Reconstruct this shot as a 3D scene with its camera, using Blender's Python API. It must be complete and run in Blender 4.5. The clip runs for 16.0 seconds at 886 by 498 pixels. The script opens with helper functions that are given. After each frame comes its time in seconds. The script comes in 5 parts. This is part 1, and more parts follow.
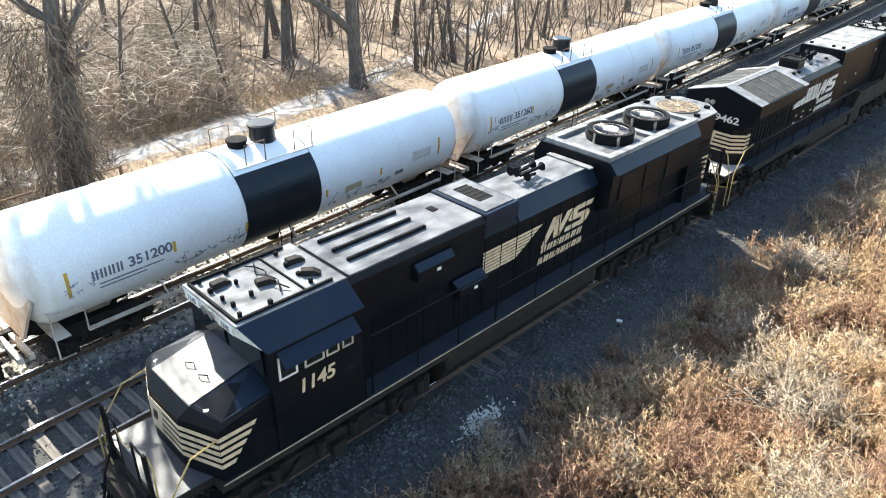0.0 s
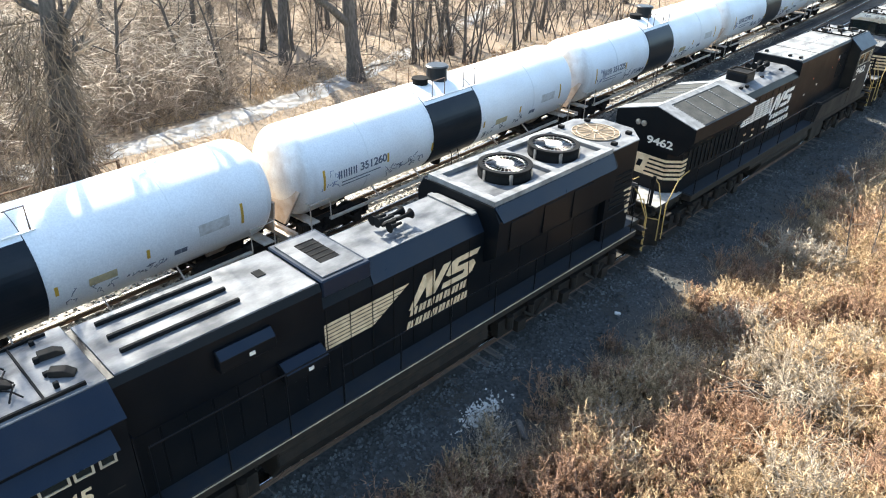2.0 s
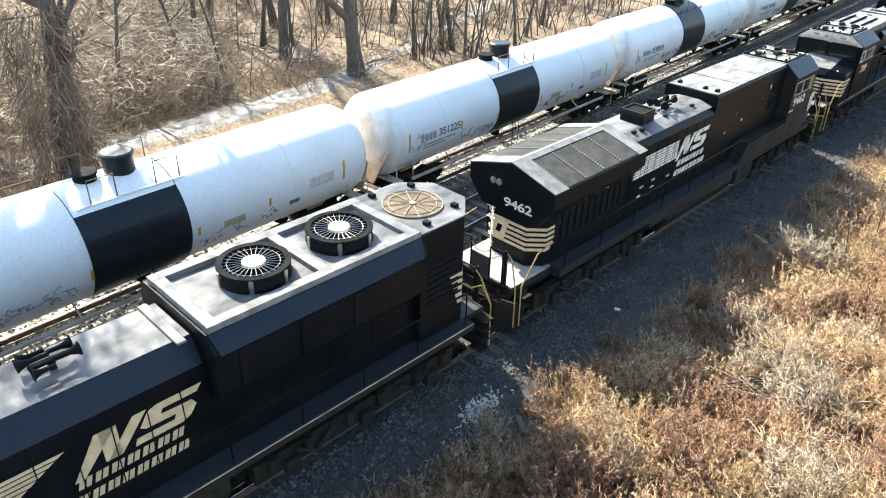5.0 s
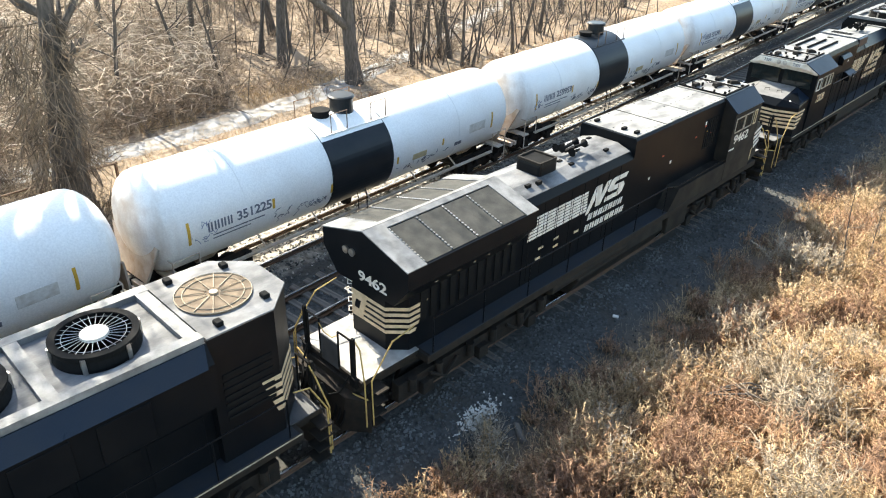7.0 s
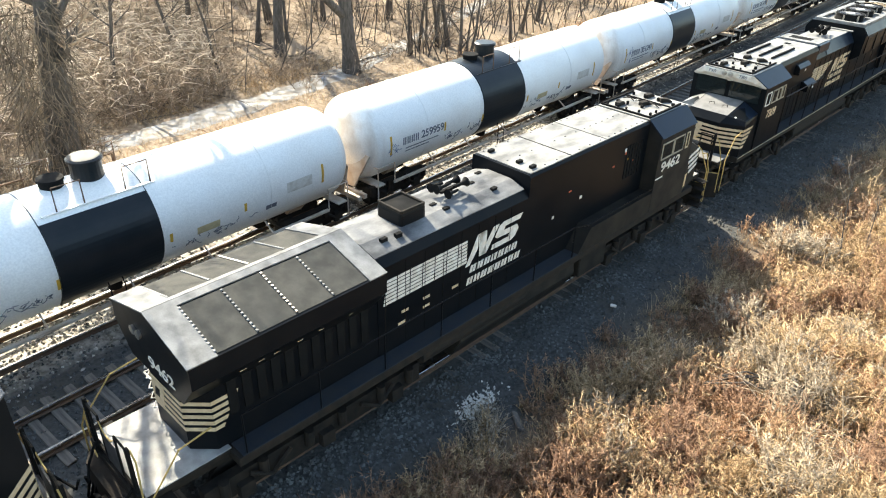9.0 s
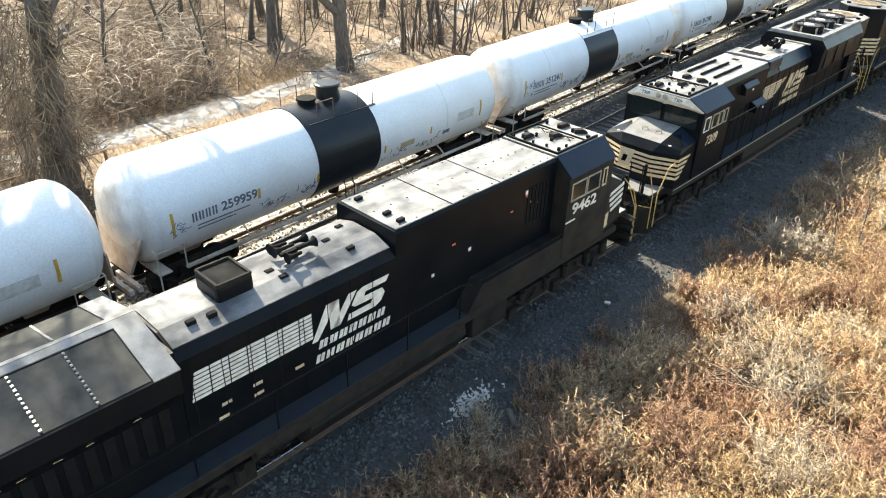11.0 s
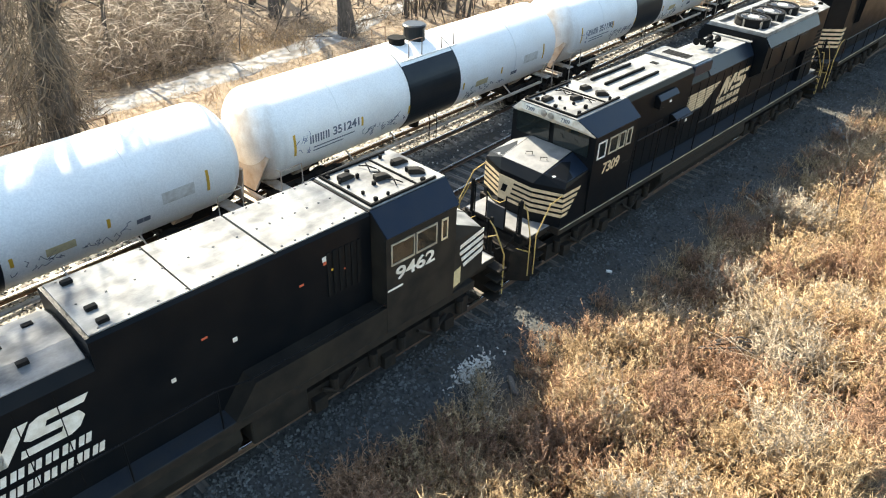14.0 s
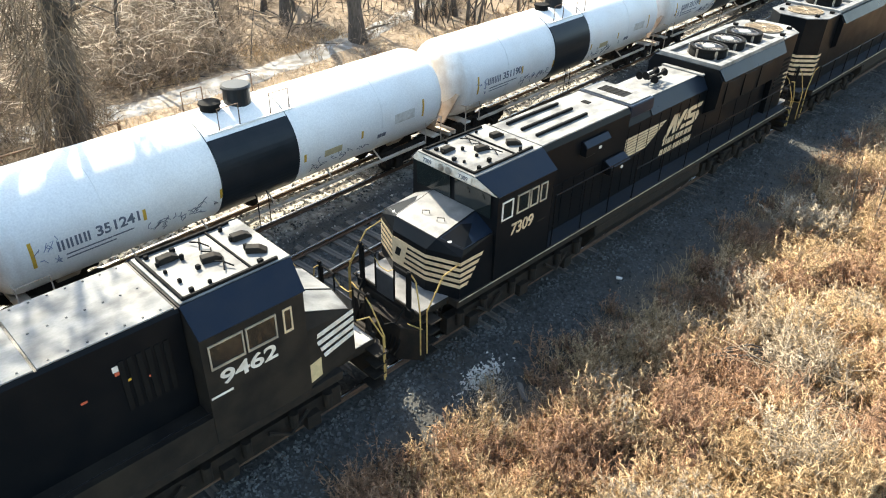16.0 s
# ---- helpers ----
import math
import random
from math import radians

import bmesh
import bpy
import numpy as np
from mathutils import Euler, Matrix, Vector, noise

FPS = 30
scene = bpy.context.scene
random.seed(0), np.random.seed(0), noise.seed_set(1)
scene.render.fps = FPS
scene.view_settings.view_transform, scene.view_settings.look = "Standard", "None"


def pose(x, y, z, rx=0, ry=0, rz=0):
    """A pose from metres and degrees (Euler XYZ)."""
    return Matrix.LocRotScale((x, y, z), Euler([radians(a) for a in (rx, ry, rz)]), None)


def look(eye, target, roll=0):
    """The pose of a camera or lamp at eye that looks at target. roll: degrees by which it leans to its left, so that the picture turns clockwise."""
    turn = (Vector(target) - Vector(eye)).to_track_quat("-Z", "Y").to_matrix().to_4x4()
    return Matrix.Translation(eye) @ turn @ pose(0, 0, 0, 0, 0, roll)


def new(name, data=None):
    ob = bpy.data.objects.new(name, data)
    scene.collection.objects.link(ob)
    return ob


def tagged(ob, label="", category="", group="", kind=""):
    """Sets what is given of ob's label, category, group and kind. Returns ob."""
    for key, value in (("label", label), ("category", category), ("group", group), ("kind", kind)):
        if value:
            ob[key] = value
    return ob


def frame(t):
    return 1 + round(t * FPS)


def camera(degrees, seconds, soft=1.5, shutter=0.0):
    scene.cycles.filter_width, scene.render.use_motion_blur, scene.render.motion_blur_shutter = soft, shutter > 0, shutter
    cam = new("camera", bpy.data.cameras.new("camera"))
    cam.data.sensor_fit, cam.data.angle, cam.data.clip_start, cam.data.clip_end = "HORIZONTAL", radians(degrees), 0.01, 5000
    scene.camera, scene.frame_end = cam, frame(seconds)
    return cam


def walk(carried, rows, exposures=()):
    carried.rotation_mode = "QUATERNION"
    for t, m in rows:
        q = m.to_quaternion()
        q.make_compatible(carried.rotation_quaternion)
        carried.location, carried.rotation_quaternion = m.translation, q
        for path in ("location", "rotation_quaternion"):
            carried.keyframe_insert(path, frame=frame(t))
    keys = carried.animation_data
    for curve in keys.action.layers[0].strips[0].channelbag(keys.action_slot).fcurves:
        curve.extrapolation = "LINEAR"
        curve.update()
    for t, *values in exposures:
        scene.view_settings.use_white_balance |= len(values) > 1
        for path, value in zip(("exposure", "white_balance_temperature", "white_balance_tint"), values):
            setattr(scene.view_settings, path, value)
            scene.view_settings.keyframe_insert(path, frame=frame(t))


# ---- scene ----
# ---- camera ----
VIEW = (  # seconds, heading, tilt, lean
    (0, 41.22, -29.31, -1.40), (0.5, 41.09, -29.41, -1.27), (1, 41.08, -29.50, -1.28), (1.5, 41.00, -29.55, -1.27), (2, 41.02, -29.86, -1.31),
    (2.5, 41.00, -30.21, -1.26), (3, 41.18, -30.39, -1.42), (3.5, 41.20, -30.44, -1.43), (4, 41.15, -30.32, -1.40), (6.5, 40.99, -30.09, -1.44),
    (7, 40.90, -29.62, -1.41), (7.5, 40.86, -29.57, -1.42), (8, 40.84, -29.75, -1.42), (8.5, 40.82, -30.18, -1.43), (9, 40.73, -30.45, -1.43),
    (11.5, 40.22, -30.65, -1.55), (12, 40.20, -30.74, -1.58), (12.5, 40.15, -32.02, -1.74), (13, 40.27, -32.96, -1.73), (13.5, 40.37, -33.30, -1.71),
    (14, 40.56, -33.22, -1.71), (14.5, 40.80, -33.00, -1.65), (15, 41.10, -33.14, -1.51), (15.5, 41.30, -33.05, -1.53), (16, 41.30, -32.75, -1.43))
cam = camera(63.7, 16.0, soft=1.1)
EXPOSE = ((0, 1.97, 6600, 5), (4, 1.97, 6700, 5), (6.5, 1.97, 7050, 5), (9, 1.97, 7400, 4), (16, 1.97, 7400, 4))
walk(cam, [(t, pose(11.036, 0, 12.212, 90 + tilt, lean, heading)) for t, heading, tilt, lean in VIEW], EXPOSE)

# ---- light ----
SUN_UP, SUN_AZ = 40.5, 167.0  # height, and heading of the light's source counted from +x
world = bpy.data.worlds.new("world")
scene.world = world
world.use_nodes = True
sky = world.node_tree.nodes.new("ShaderNodeTexSky")
sky.sky_type, sky.sun_disc = "NISHITA", False
sky.sun_elevation, sky.sun_rotation = radians(SUN_UP), radians(90 - SUN_AZ)
back = world.node_tree.nodes["Background"]
back.inputs["Strength"].default_value = 0.125
world.node_tree.links.new(sky.outputs[0], back.inputs["Color"])
sun = new("sun", bpy.data.lights.new("sun", "SUN"))
sun.data.energy, sun.data.angle, sun.data.color = 4.3, radians(0.5), (1.0, 0.95, 0.88)
ce = math.cos(radians(SUN_UP))
SUN_FROM = Vector((ce * math.cos(radians(SUN_AZ)), ce * math.sin(radians(SUN_AZ)), math.sin(radians(SUN_UP))))
sun.matrix_world = look(SUN_FROM * 50, (0, 0, 0))

# ---- materials ----
def surface(name, color, rough=0.6, metal=0.0, other=None, scale=6.0, grain=60.0, bump=0.15, mix=(0.35, 0.7), spec=0.5, random_tint=0.0, stretch=(1, 1, 1), depth=0.01):
    """A surface with patches of a second colour, fine grain and relief."""
    m = bpy.data.materials.new(name)
    m.use_nodes = True
    nt = m.node_tree
    N, L = nt.nodes, nt.links
    bs = N["Principled BSDF"]
    co = N.new("ShaderNodeTexCoord")
    mp = N.new("ShaderNodeMapping")
    mp.inputs["Scale"].default_value = stretch
    L.new(co.outputs["Object"], mp.inputs["Vector"])
    big, small = N.new("ShaderNodeTexNoise"), N.new("ShaderNodeTexNoise")
    big.inputs["Scale"].default_value, big.inputs["Detail"].default_value = scale, 6
    small.inputs["Scale"].default_value, small.inputs["Detail"].default_value = grain, 4
    for n in (big, small):
        L.new(mp.outputs[0], n.inputs["Vector"])
    ramp = N.new("ShaderNodeMapRange")
    ramp.inputs["From Min"].default_value, ramp.inputs["From Max"].default_value = mix
    L.new(big.outputs["Fac"], ramp.inputs["Value"])
    mx = N.new("ShaderNodeMix")
    mx.data_type = "RGBA"
    mx.inputs["A"].default_value = (*color, 1)
    mx.inputs["B"].default_value = (*(other or [c * 0.75 for c in color]), 1)
    L.new(ramp.outputs[0], mx.inputs["Factor"])
    hs = N.new("ShaderNodeHueSaturation")
    vr = N.new("ShaderNodeMapRange")
    vr.inputs["To Min"].default_value, vr.inputs["To Max"].default_value = 0.8, 1.2
    L.new(small.outputs["Fac"], vr.inputs["Value"])
    value = vr.outputs[0]
    if random_tint:
        ob = N.new("ShaderNodeNewGeometry")
        rr = N.new("ShaderNodeMapRange")
        rr.inputs["To Min"].default_value, rr.inputs["To Max"].default_value = 1 - random_tint, 1 + random_tint
        L.new(ob.outputs["Random Per Island"], rr.inputs["Value"])
        mu = N.new("ShaderNodeMath")
        mu.operation = "MULTIPLY"
        L.new(value, mu.inputs[0]), L.new(rr.outputs[0], mu.inputs[1])
        value = mu.outputs[0]
    L.new(value, hs.inputs["Value"]), L.new(mx.outputs["Result"], hs.inputs["Color"])
    L.new(hs.outputs[0], bs.inputs["Base Color"])
    rg = N.new("ShaderNodeMapRange")
    rg.inputs["To Min"].default_value, rg.inputs["To Max"].default_value = max(0.05, rough - 0.12), min(1, rough + 0.12)
    L.new(big.outputs["Fac"], rg.inputs["Value"]), L.new(rg.outputs[0], bs.inputs["Roughness"])
    bs.inputs["Metallic"].default_value, bs.inputs["Specular IOR Level"].default_value = metal, spec
    if bump:
        bp = N.new("ShaderNodeBump")
        bp.inputs["Strength"].default_value, bp.inputs["Distance"].default_value = bump, depth
        L.new(small.outputs["Fac"], bp.inputs["Height"]), L.new(bp.outputs[0], bs.inputs["Normal"])
    return m

BLACK = surface("black_paint", (0.0042, 0.0057, 0.0075), 0.34, other=(0.008, 0.0085, 0.0095), spec=0.1, scale=1.5, grain=40, bump=0.05)
# dark patches in both roof colours: grime, plus painted dapple of tree shade
ROOF = surface("dusty_dappled_roof", (0.27, 0.265, 0.25), 0.58, other=(0.12, 0.118, 0.115), spec=0.22, scale=2.2, grain=35, bump=0.1, mix=(0.42, 0.66), stretch=(1, 0.5, 1))
ROOFDARK = surface("sooty_dappled_roof", (0.20, 0.20, 0.20), 0.58, other=(0.068, 0.07, 0.074), scale=2.0, grain=35, bump=0.08, mix=(0.4, 0.64), stretch=(1, 0.5, 1), spec=0.16)
WALK = surface("walkway_paint", (0.017, 0.022, 0.030), 0.7, other=(0.028, 0.029, 0.031), scale=3, grain=40, bump=0.15, spec=0.25)
NOSEDARK = surface("dark_nose_top", (0.072, 0.074, 0.078), 0.45, other=(0.042, 0.044, 0.047), scale=2.5, grain=35, bump=0.08, spec=0.22)
NOSETOP = surface("pale_lit_nose_top", (0.22, 0.215, 0.21), 0.4, other=(0.13, 0.13, 0.13), scale=2.5, grain=35, bump=0.08)
# black for sloped panels; its blue stands in for reflected sky
FACET = surface("sky_tinted_black_paint", (0.007, 0.014, 0.027), 0.32, other=(0.011, 0.017, 0.028), spec=0.22, scale=2, grain=40, bump=0.04)
FRAME = surface("grimy_underframe", (0.013, 0.0115, 0.010), 0.8, spec=0.2, other=(0.030, 0.023, 0.017), scale=4, grain=30, bump=0.3)
BROWN = surface("road_dust_paint", (0.024, 0.0205, 0.016), 0.7, spec=0.2, other=(0.010, 0.009, 0.0085), scale=1.6, grain=30, bump=0.1)
CREAM = surface("cream_paint", (0.64, 0.50, 0.32), 0.55, other=(0.46, 0.34, 0.21), scale=5, grain=40, bump=0.05)
PALE = surface("pale_paint", (0.75, 0.72, 0.66), 0.55, other=(0.55, 0.50, 0.42), scale=5, grain=40, bump=0.05)
YELLOW = surface("yellow_rail_paint", (0.46, 0.32, 0.10), 0.6, other=(0.30, 0.20, 0.07), scale=6, bump=0.05)
RUBBER = surface("black_rubber", (0.009, 0.009, 0.009), 0.85, spec=0.12, scale=4, bump=0.1)
GLASS = bpy.data.materials.new("cab_glass")
GLASS.use_nodes = True
_b = GLASS.node_tree.nodes["Principled BSDF"]
_b.inputs["Base Color"].default_value, _b.inputs["Roughness"].default_value = (0.01, 0.014, 0.014, 1), 0.06
DISC = surface("brown_mesh_disc", (0.20, 0.15, 0.10), 0.8, other=(0.13, 0.095, 0.065), scale=5, grain=90, bump=0.4, spec=0.2)
CAGE = surface("tan_fan_grille", (0.42, 0.33, 0.22), 0.6, other=(0.30, 0.23, 0.15), scale=6, bump=0.1)
STEEL = surface("bare_steel", (0.55, 0.54, 0.52), 0.35, metal=0.9, other=(0.35, 0.3, 0.26), scale=6, bump=0.05)
SCREEN = surface("radiator_screen", (0.040, 0.040, 0.036), 0.8, spec=0.15, other=(0.075, 0.072, 0.064), scale=3, grain=140, bump=0.4)
GREYROOF = surface("grey_roof_edge", (0.25, 0.248, 0.242), 0.55, spec=0.2, other=(0.12, 0.119, 0.116), scale=3, grain=40, bump=0.08)
WHITE = surface("tank_white", (0.885, 0.86, 0.81), 0.42, other=(0.82, 0.775, 0.71), scale=0.7, grain=20, bump=0.02, mix=(0.45, 0.8))
def end_stains(m, start, full, tint):
    """Rust and road dirt that creep in from both ends of a long body, broken up by noise."""
    N, L = m.node_tree.nodes, m.node_tree.links
    bs = N["Principled BSDF"]
    below = bs.inputs["Base Color"].links[0].from_socket
    co, sep, ab = N.new("ShaderNodeTexCoord"), N.new("ShaderNodeSeparateXYZ"), N.new("ShaderNodeMath")
    ab.operation = "ABSOLUTE"
    L.new(co.outputs["Object"], sep.inputs[0]), L.new(sep.outputs[1], ab.inputs[0])
    ends, drip = N.new("ShaderNodeMapRange"), N.new("ShaderNodeTexNoise")
    ends.inputs["From Min"].default_value, ends.inputs["From Max"].default_value = start, full
    L.new(ab.outputs[0], ends.inputs["Value"])
    mp = N.new("ShaderNodeMapping")
    mp.inputs["Scale"].default_value = (1.0, 2.6, 0.8)
    L.new(co.outputs["Object"], mp.inputs["Vector"]), L.new(mp.outputs[0], drip.inputs["Vector"])
    drip.inputs["Scale"].default_value, drip.inputs["Detail"].default_value = 1.4, 7
    cut = N.new("ShaderNodeMapRange")
    cut.inputs["From Min"].default_value, cut.inputs["From Max"].default_value = 0.40, 0.66
    L.new(drip.outputs["Fac"], cut.inputs["Value"])
    mu = N.new("ShaderNodeMath")
    mu.operation = "MULTIPLY"
    L.new(ends.outputs[0], mu.inputs[0]), L.new(cut.outputs[0], mu.inputs[1])
    mx = N.new("ShaderNodeMix")
    mx.data_type = "RGBA"
    mx.inputs["B"].default_value = (*tint, 1)
    L.new(mu.outputs[0], mx.inputs["Factor"]), L.new(below, mx.inputs["A"]), L.new(mx.outputs["Result"], bs.inputs["Base Color"])

end_stains(WHITE, 7.3, 8.5, (0.50, 0.38, 0.27))
TANKDIRT = surface("stained_white", (0.62, 0.55, 0.47), 0.6, other=(0.42, 0.30, 0.20), scale=2.5, grain=30, bump=0.1)
BAND = surface("tank_black", (0.008, 0.012, 0.015), 0.34, other=(0.017, 0.019, 0.022), spec=0.3, scale=1.2, grain=30, bump=0.03)
GREYTXT = surface("grey_lettering", (0.16, 0.17, 0.20), 0.6, scale=8, bump=0)
SCRAWL = surface("blue_grey_scrawl", (0.22, 0.25, 0.36), 0.6, scale=8, bump=0)
AMBER = surface("amber_reflector", (0.72, 0.42, 0.05), 0.45, scale=6, bump=0.02)
TANPLATE = surface("tan_placard", (0.62, 0.50, 0.28), 0.6, scale=6, bump=0.02)
RED = surface("red_sticker", (0.60, 0.12, 0.06), 0.5, scale=6, bump=0)
RAIL = surface("worn_rail", (0.62, 0.60, 0.58), 0.25, metal=1.0, other=(0.5, 0.46, 0.42), scale=3, bump=0.03)
RUST = surface("rusty_rail_web", (0.10, 0.06, 0.04), 0.8, other=(0.16, 0.09, 0.05), scale=4, bump=0.2)
TIE = surface("weathered_sleeper", (0.17, 0.145, 0.12), 0.85, other=(0.07, 0.06, 0.052), scale=3, grain=30, bump=0.4, stretch=(0.4, 4, 1))
# light gravel, brightened in colour for the sun under the tank cars
PALESTONE = surface("sunlit_pale_stone", (0.42, 0.395, 0.35), 0.9, other=(0.24, 0.22, 0.19), scale=1.0, grain=12, bump=0.4, random_tint=0.5)
DECK = surface("worn_chequer_plate", (0.36, 0.35, 0.33), 0.55, other=(0.20, 0.19, 0.18), scale=3, grain=60, bump=0.3, spec=0.3)
SILL = surface("grimy_sill_paint", (0.44, 0.38, 0.28), 0.65, other=(0.20, 0.17, 0.13), scale=2.5, grain=30, bump=0.05)
STONE = surface("ballast_stone", (0.11, 0.114, 0.108), 0.85, other=(0.045, 0.048, 0.047), scale=1.0, grain=12, bump=0.4, random_tint=0.5)
BARK = surface("grey_bark", (0.055, 0.047, 0.040), 0.9, other=(0.125, 0.108, 0.092), scale=5, grain=25, bump=0.8, stretch=(2, 2, 0.5), depth=0.03)
TWIG = surface("bare_twigs", (0.19, 0.138, 0.096), 0.85, other=(0.39, 0.305, 0.225), scale=1.2, grain=10, bump=0, random_tint=0.45)
STRAW = surface("dead_straw", (0.48, 0.345, 0.20), 0.85, other=(0.37, 0.245, 0.128), scale=0.6, grain=8, bump=0, random_tint=0.45)
RUSSET = surface("russet_weeds", (0.36, 0.215, 0.122), 0.85, other=(0.22, 0.125, 0.08), scale=0.8, grain=8, bump=0, random_tint=0.45)
PALEWEED = surface("grey_weeds", (0.42, 0.345, 0.255), 0.85, other=(0.30, 0.235, 0.165), scale=0.8, grain=8, bump=0, random_tint=0.35)

# ---- mesh helpers ----
def finish(bm, name, mat, smooth=False):
    bmesh.ops.recalc_face_normals(bm, faces=bm.faces[:])
    me = bpy.data.meshes.new(name)
    bm.to_mesh(me)
    bm.free()
    me.materials.append(mat)
    if smooth:
        for f in me.polygons:
            f.use_smooth = True
    return me

def part(name, bm, mat, parent=None, label="", smooth=False):
    ob = new(name, finish(bm, name, mat, smooth))
    ob.parent = parent
    return tagged(ob, label)

def box(bm, x0, x1, y0, y1, z0, z1):
    v = [bm.verts.new((x, y, z)) for z in (z0, z1) for y in (y0, y1) for x in (x0, x1)]
    for q in ((0, 1, 3, 2), (4, 6, 7, 5), (0, 4, 5, 1), (2, 3, 7, 6), (0, 2, 6, 4), (1, 5, 7, 3)):
        bm.faces.new([v[i] for i in q])
    return bm

def boxes(*sizes):
    bm = bmesh.new()
    for s in sizes:
        box(bm, *s)
    return bm

def soft(bm, w=0.02, seg=1):
    bmesh.ops.bevel(bm, geom=bm.edges[:], offset=w, segments=seg, affect="EDGES", profile=0.6)
    return bm

def prism(profile, y0, y1, bm=None):
    """A profile of (x, z) drawn out along y."""
    bm = bm or bmesh.new()
    a = [bm.verts.new((x, y0, z)) for x, z in profile]
    b = [bm.verts.new((x, y1, z)) for x, z in profile]
    bm.faces.new(a), bm.faces.new(b[::-1])
    for i in range(len(a)):
        j = (i + 1) % len(a)
        bm.faces.new((a[i], b[i], b[j], a[j]))
    return bm

def slab(poly, z0, z1, bm=None):
    """A plan outline of (x, y) drawn out upwards."""
    bm = bm or bmesh.new()
    a = [bm.verts.new((x, y, z0)) for x, y in poly]
    b = [bm.verts.new((x, y, z1)) for x, y in poly]
    bm.faces.new(a[::-1]), bm.faces.new(b)
    for i in range(len(a)):
        j = (i + 1) % len(a)
        bm.faces.new((a[i], a[j], b[j], b[i]))
    return bm

def hull(points):
    bm = bmesh.new()
    for p in points:
        bm.verts.new(p)
    bmesh.ops.convex_hull(bm, input=bm.verts[:])
    return bm

def tube(points, r, bm=None, n=6, closed=False):
    """A pipe along points."""
    bm = bm or bmesh.new()
    P = [Vector(p) for p in points]
    rings = []
    for i, p in enumerate(P):
        d = (P[min(i + 1, len(P) - 1)] - P[max(i - 1, 0)]).normalized()
        s = d.cross(Vector((0.31, 0.2, 0.93))).normalized()
        q = d.cross(s)
        rings.append([bm.verts.new(p + r * (s * math.cos(a) + q * math.sin(a))) for a in (2 * math.pi * k / n for k in range(n))])
    for a, b in zip(rings, rings[1:]):
        for k in range(n):
            bm.faces.new((a[k], a[(k + 1) % n], b[(k + 1) % n], b[k]))
    bm.faces.new(rings[0][::-1]), bm.faces.new(rings[-1])
    return bm

def lathe(profile, axis, origin, n=32, bm=None):
    """Rings of (distance along the axis, radius); axis 'x', 'y' or 'z'."""
    bm = bm or bmesh.new()
    o = Vector(origin)
    e = {"x": ((1, 0, 0), (0, 1, 0), (0, 0, 1)), "y": ((0, 1, 0), (0, 0, 1), (1, 0, 0)), "z": ((0, 0, 1), (1, 0, 0), (0, 1, 0))}[axis]
    A, U, V = (Vector(v) for v in e)
    rings = []
    for d, r in profile:
        rings.append([bm.verts.new(o + A * d + r * (U * math.cos(a) + V * math.sin(a))) for a in (2 * math.pi * k / n for k in range(n))])
    for a, b in zip(rings, rings[1:]):
        for k in range(n):
            bm.faces.new((a[k], a[(k + 1) % n], b[(k + 1) % n], b[k]))
    bm.faces.new(rings[0][::-1]), bm.faces.new(rings[-1])
    return bm

def quad_plate(bm, pts, n, t):
    """A thin plate from a flat outline, drawn out along n by t."""
    n = Vector(n) * t
    a = [bm.verts.new(p) for p in pts]
    b = [bm.verts.new(Vector(p) + n) for p in pts]
    bm.faces.new(a[::-1]), bm.faces.new(b)
    for i in range(len(a)):
        j = (i + 1) % len(a)
        bm.faces.new((a[i], a[j], b[j], b[i]))
    return bm

def writing(text, size, m, mat, parent, name="number", slant=0.0, thick=0.004, width=1.0):
    """Raised lettering with the built-in font, its reading plane set by the pose m."""
    cu = bpy.data.curves.new(name, "FONT")
    cu.body, cu.size, cu.extrude, cu.shear = text, size, thick, slant
    cu.align_x, cu.align_y = "CENTER", "CENTER"
    cu.offset = size * 0.02
    cu.space_character = 0.96
    tmp = bpy.data.objects.new(name, cu)
    me = bpy.data.meshes.new_from_object(tmp)
    bpy.data.objects.remove(tmp)
    me.transform(m @ Matrix.Diagonal((width, 1, 1, 1)))
    me.materials.clear()
    me.materials.append(mat)
    ob = new(name, me)
    ob.parent = parent
    return ob

def side_text(x, y, z):
    """The pose for lettering on a side wall that faces +x: it reads along +y."""
    return Matrix(((0, 0, 1, x), (1, 0, 0, y), (0, 1, 0, z), (0, 0, 0, 1)))

def end_text(x, y, z):
    """The pose for lettering on an end wall that faces -y."""
    return Matrix(((1, 0, 0, x), (0, 0, -1, y), (0, 1, 0, z), (0, 0, 0, 1)))

def side_bars(mat, parent, x, rows, slant=0.28, name="letter_bar"):
    """Plain slanted bars on a side wall; rows of y0, y1, z0, z1 and the number of bars."""
    for y0, y1, z0, z1, n in rows:
        step = (y1 - y0) / (2 * n)
        for k in range(2 * n):
            a = y0 + k * step + (0.12 * step if k % 2 == 0 else 0)
            b = a + step * 0.66
            h = (z1 - z0) * slant
            part(name, quad_plate(bmesh.new(), [(x, a, z0), (x, b, z0), (x, b + h, z1), (x, a + h, z1)], (1, 0, 0), 0.006), mat, parent)

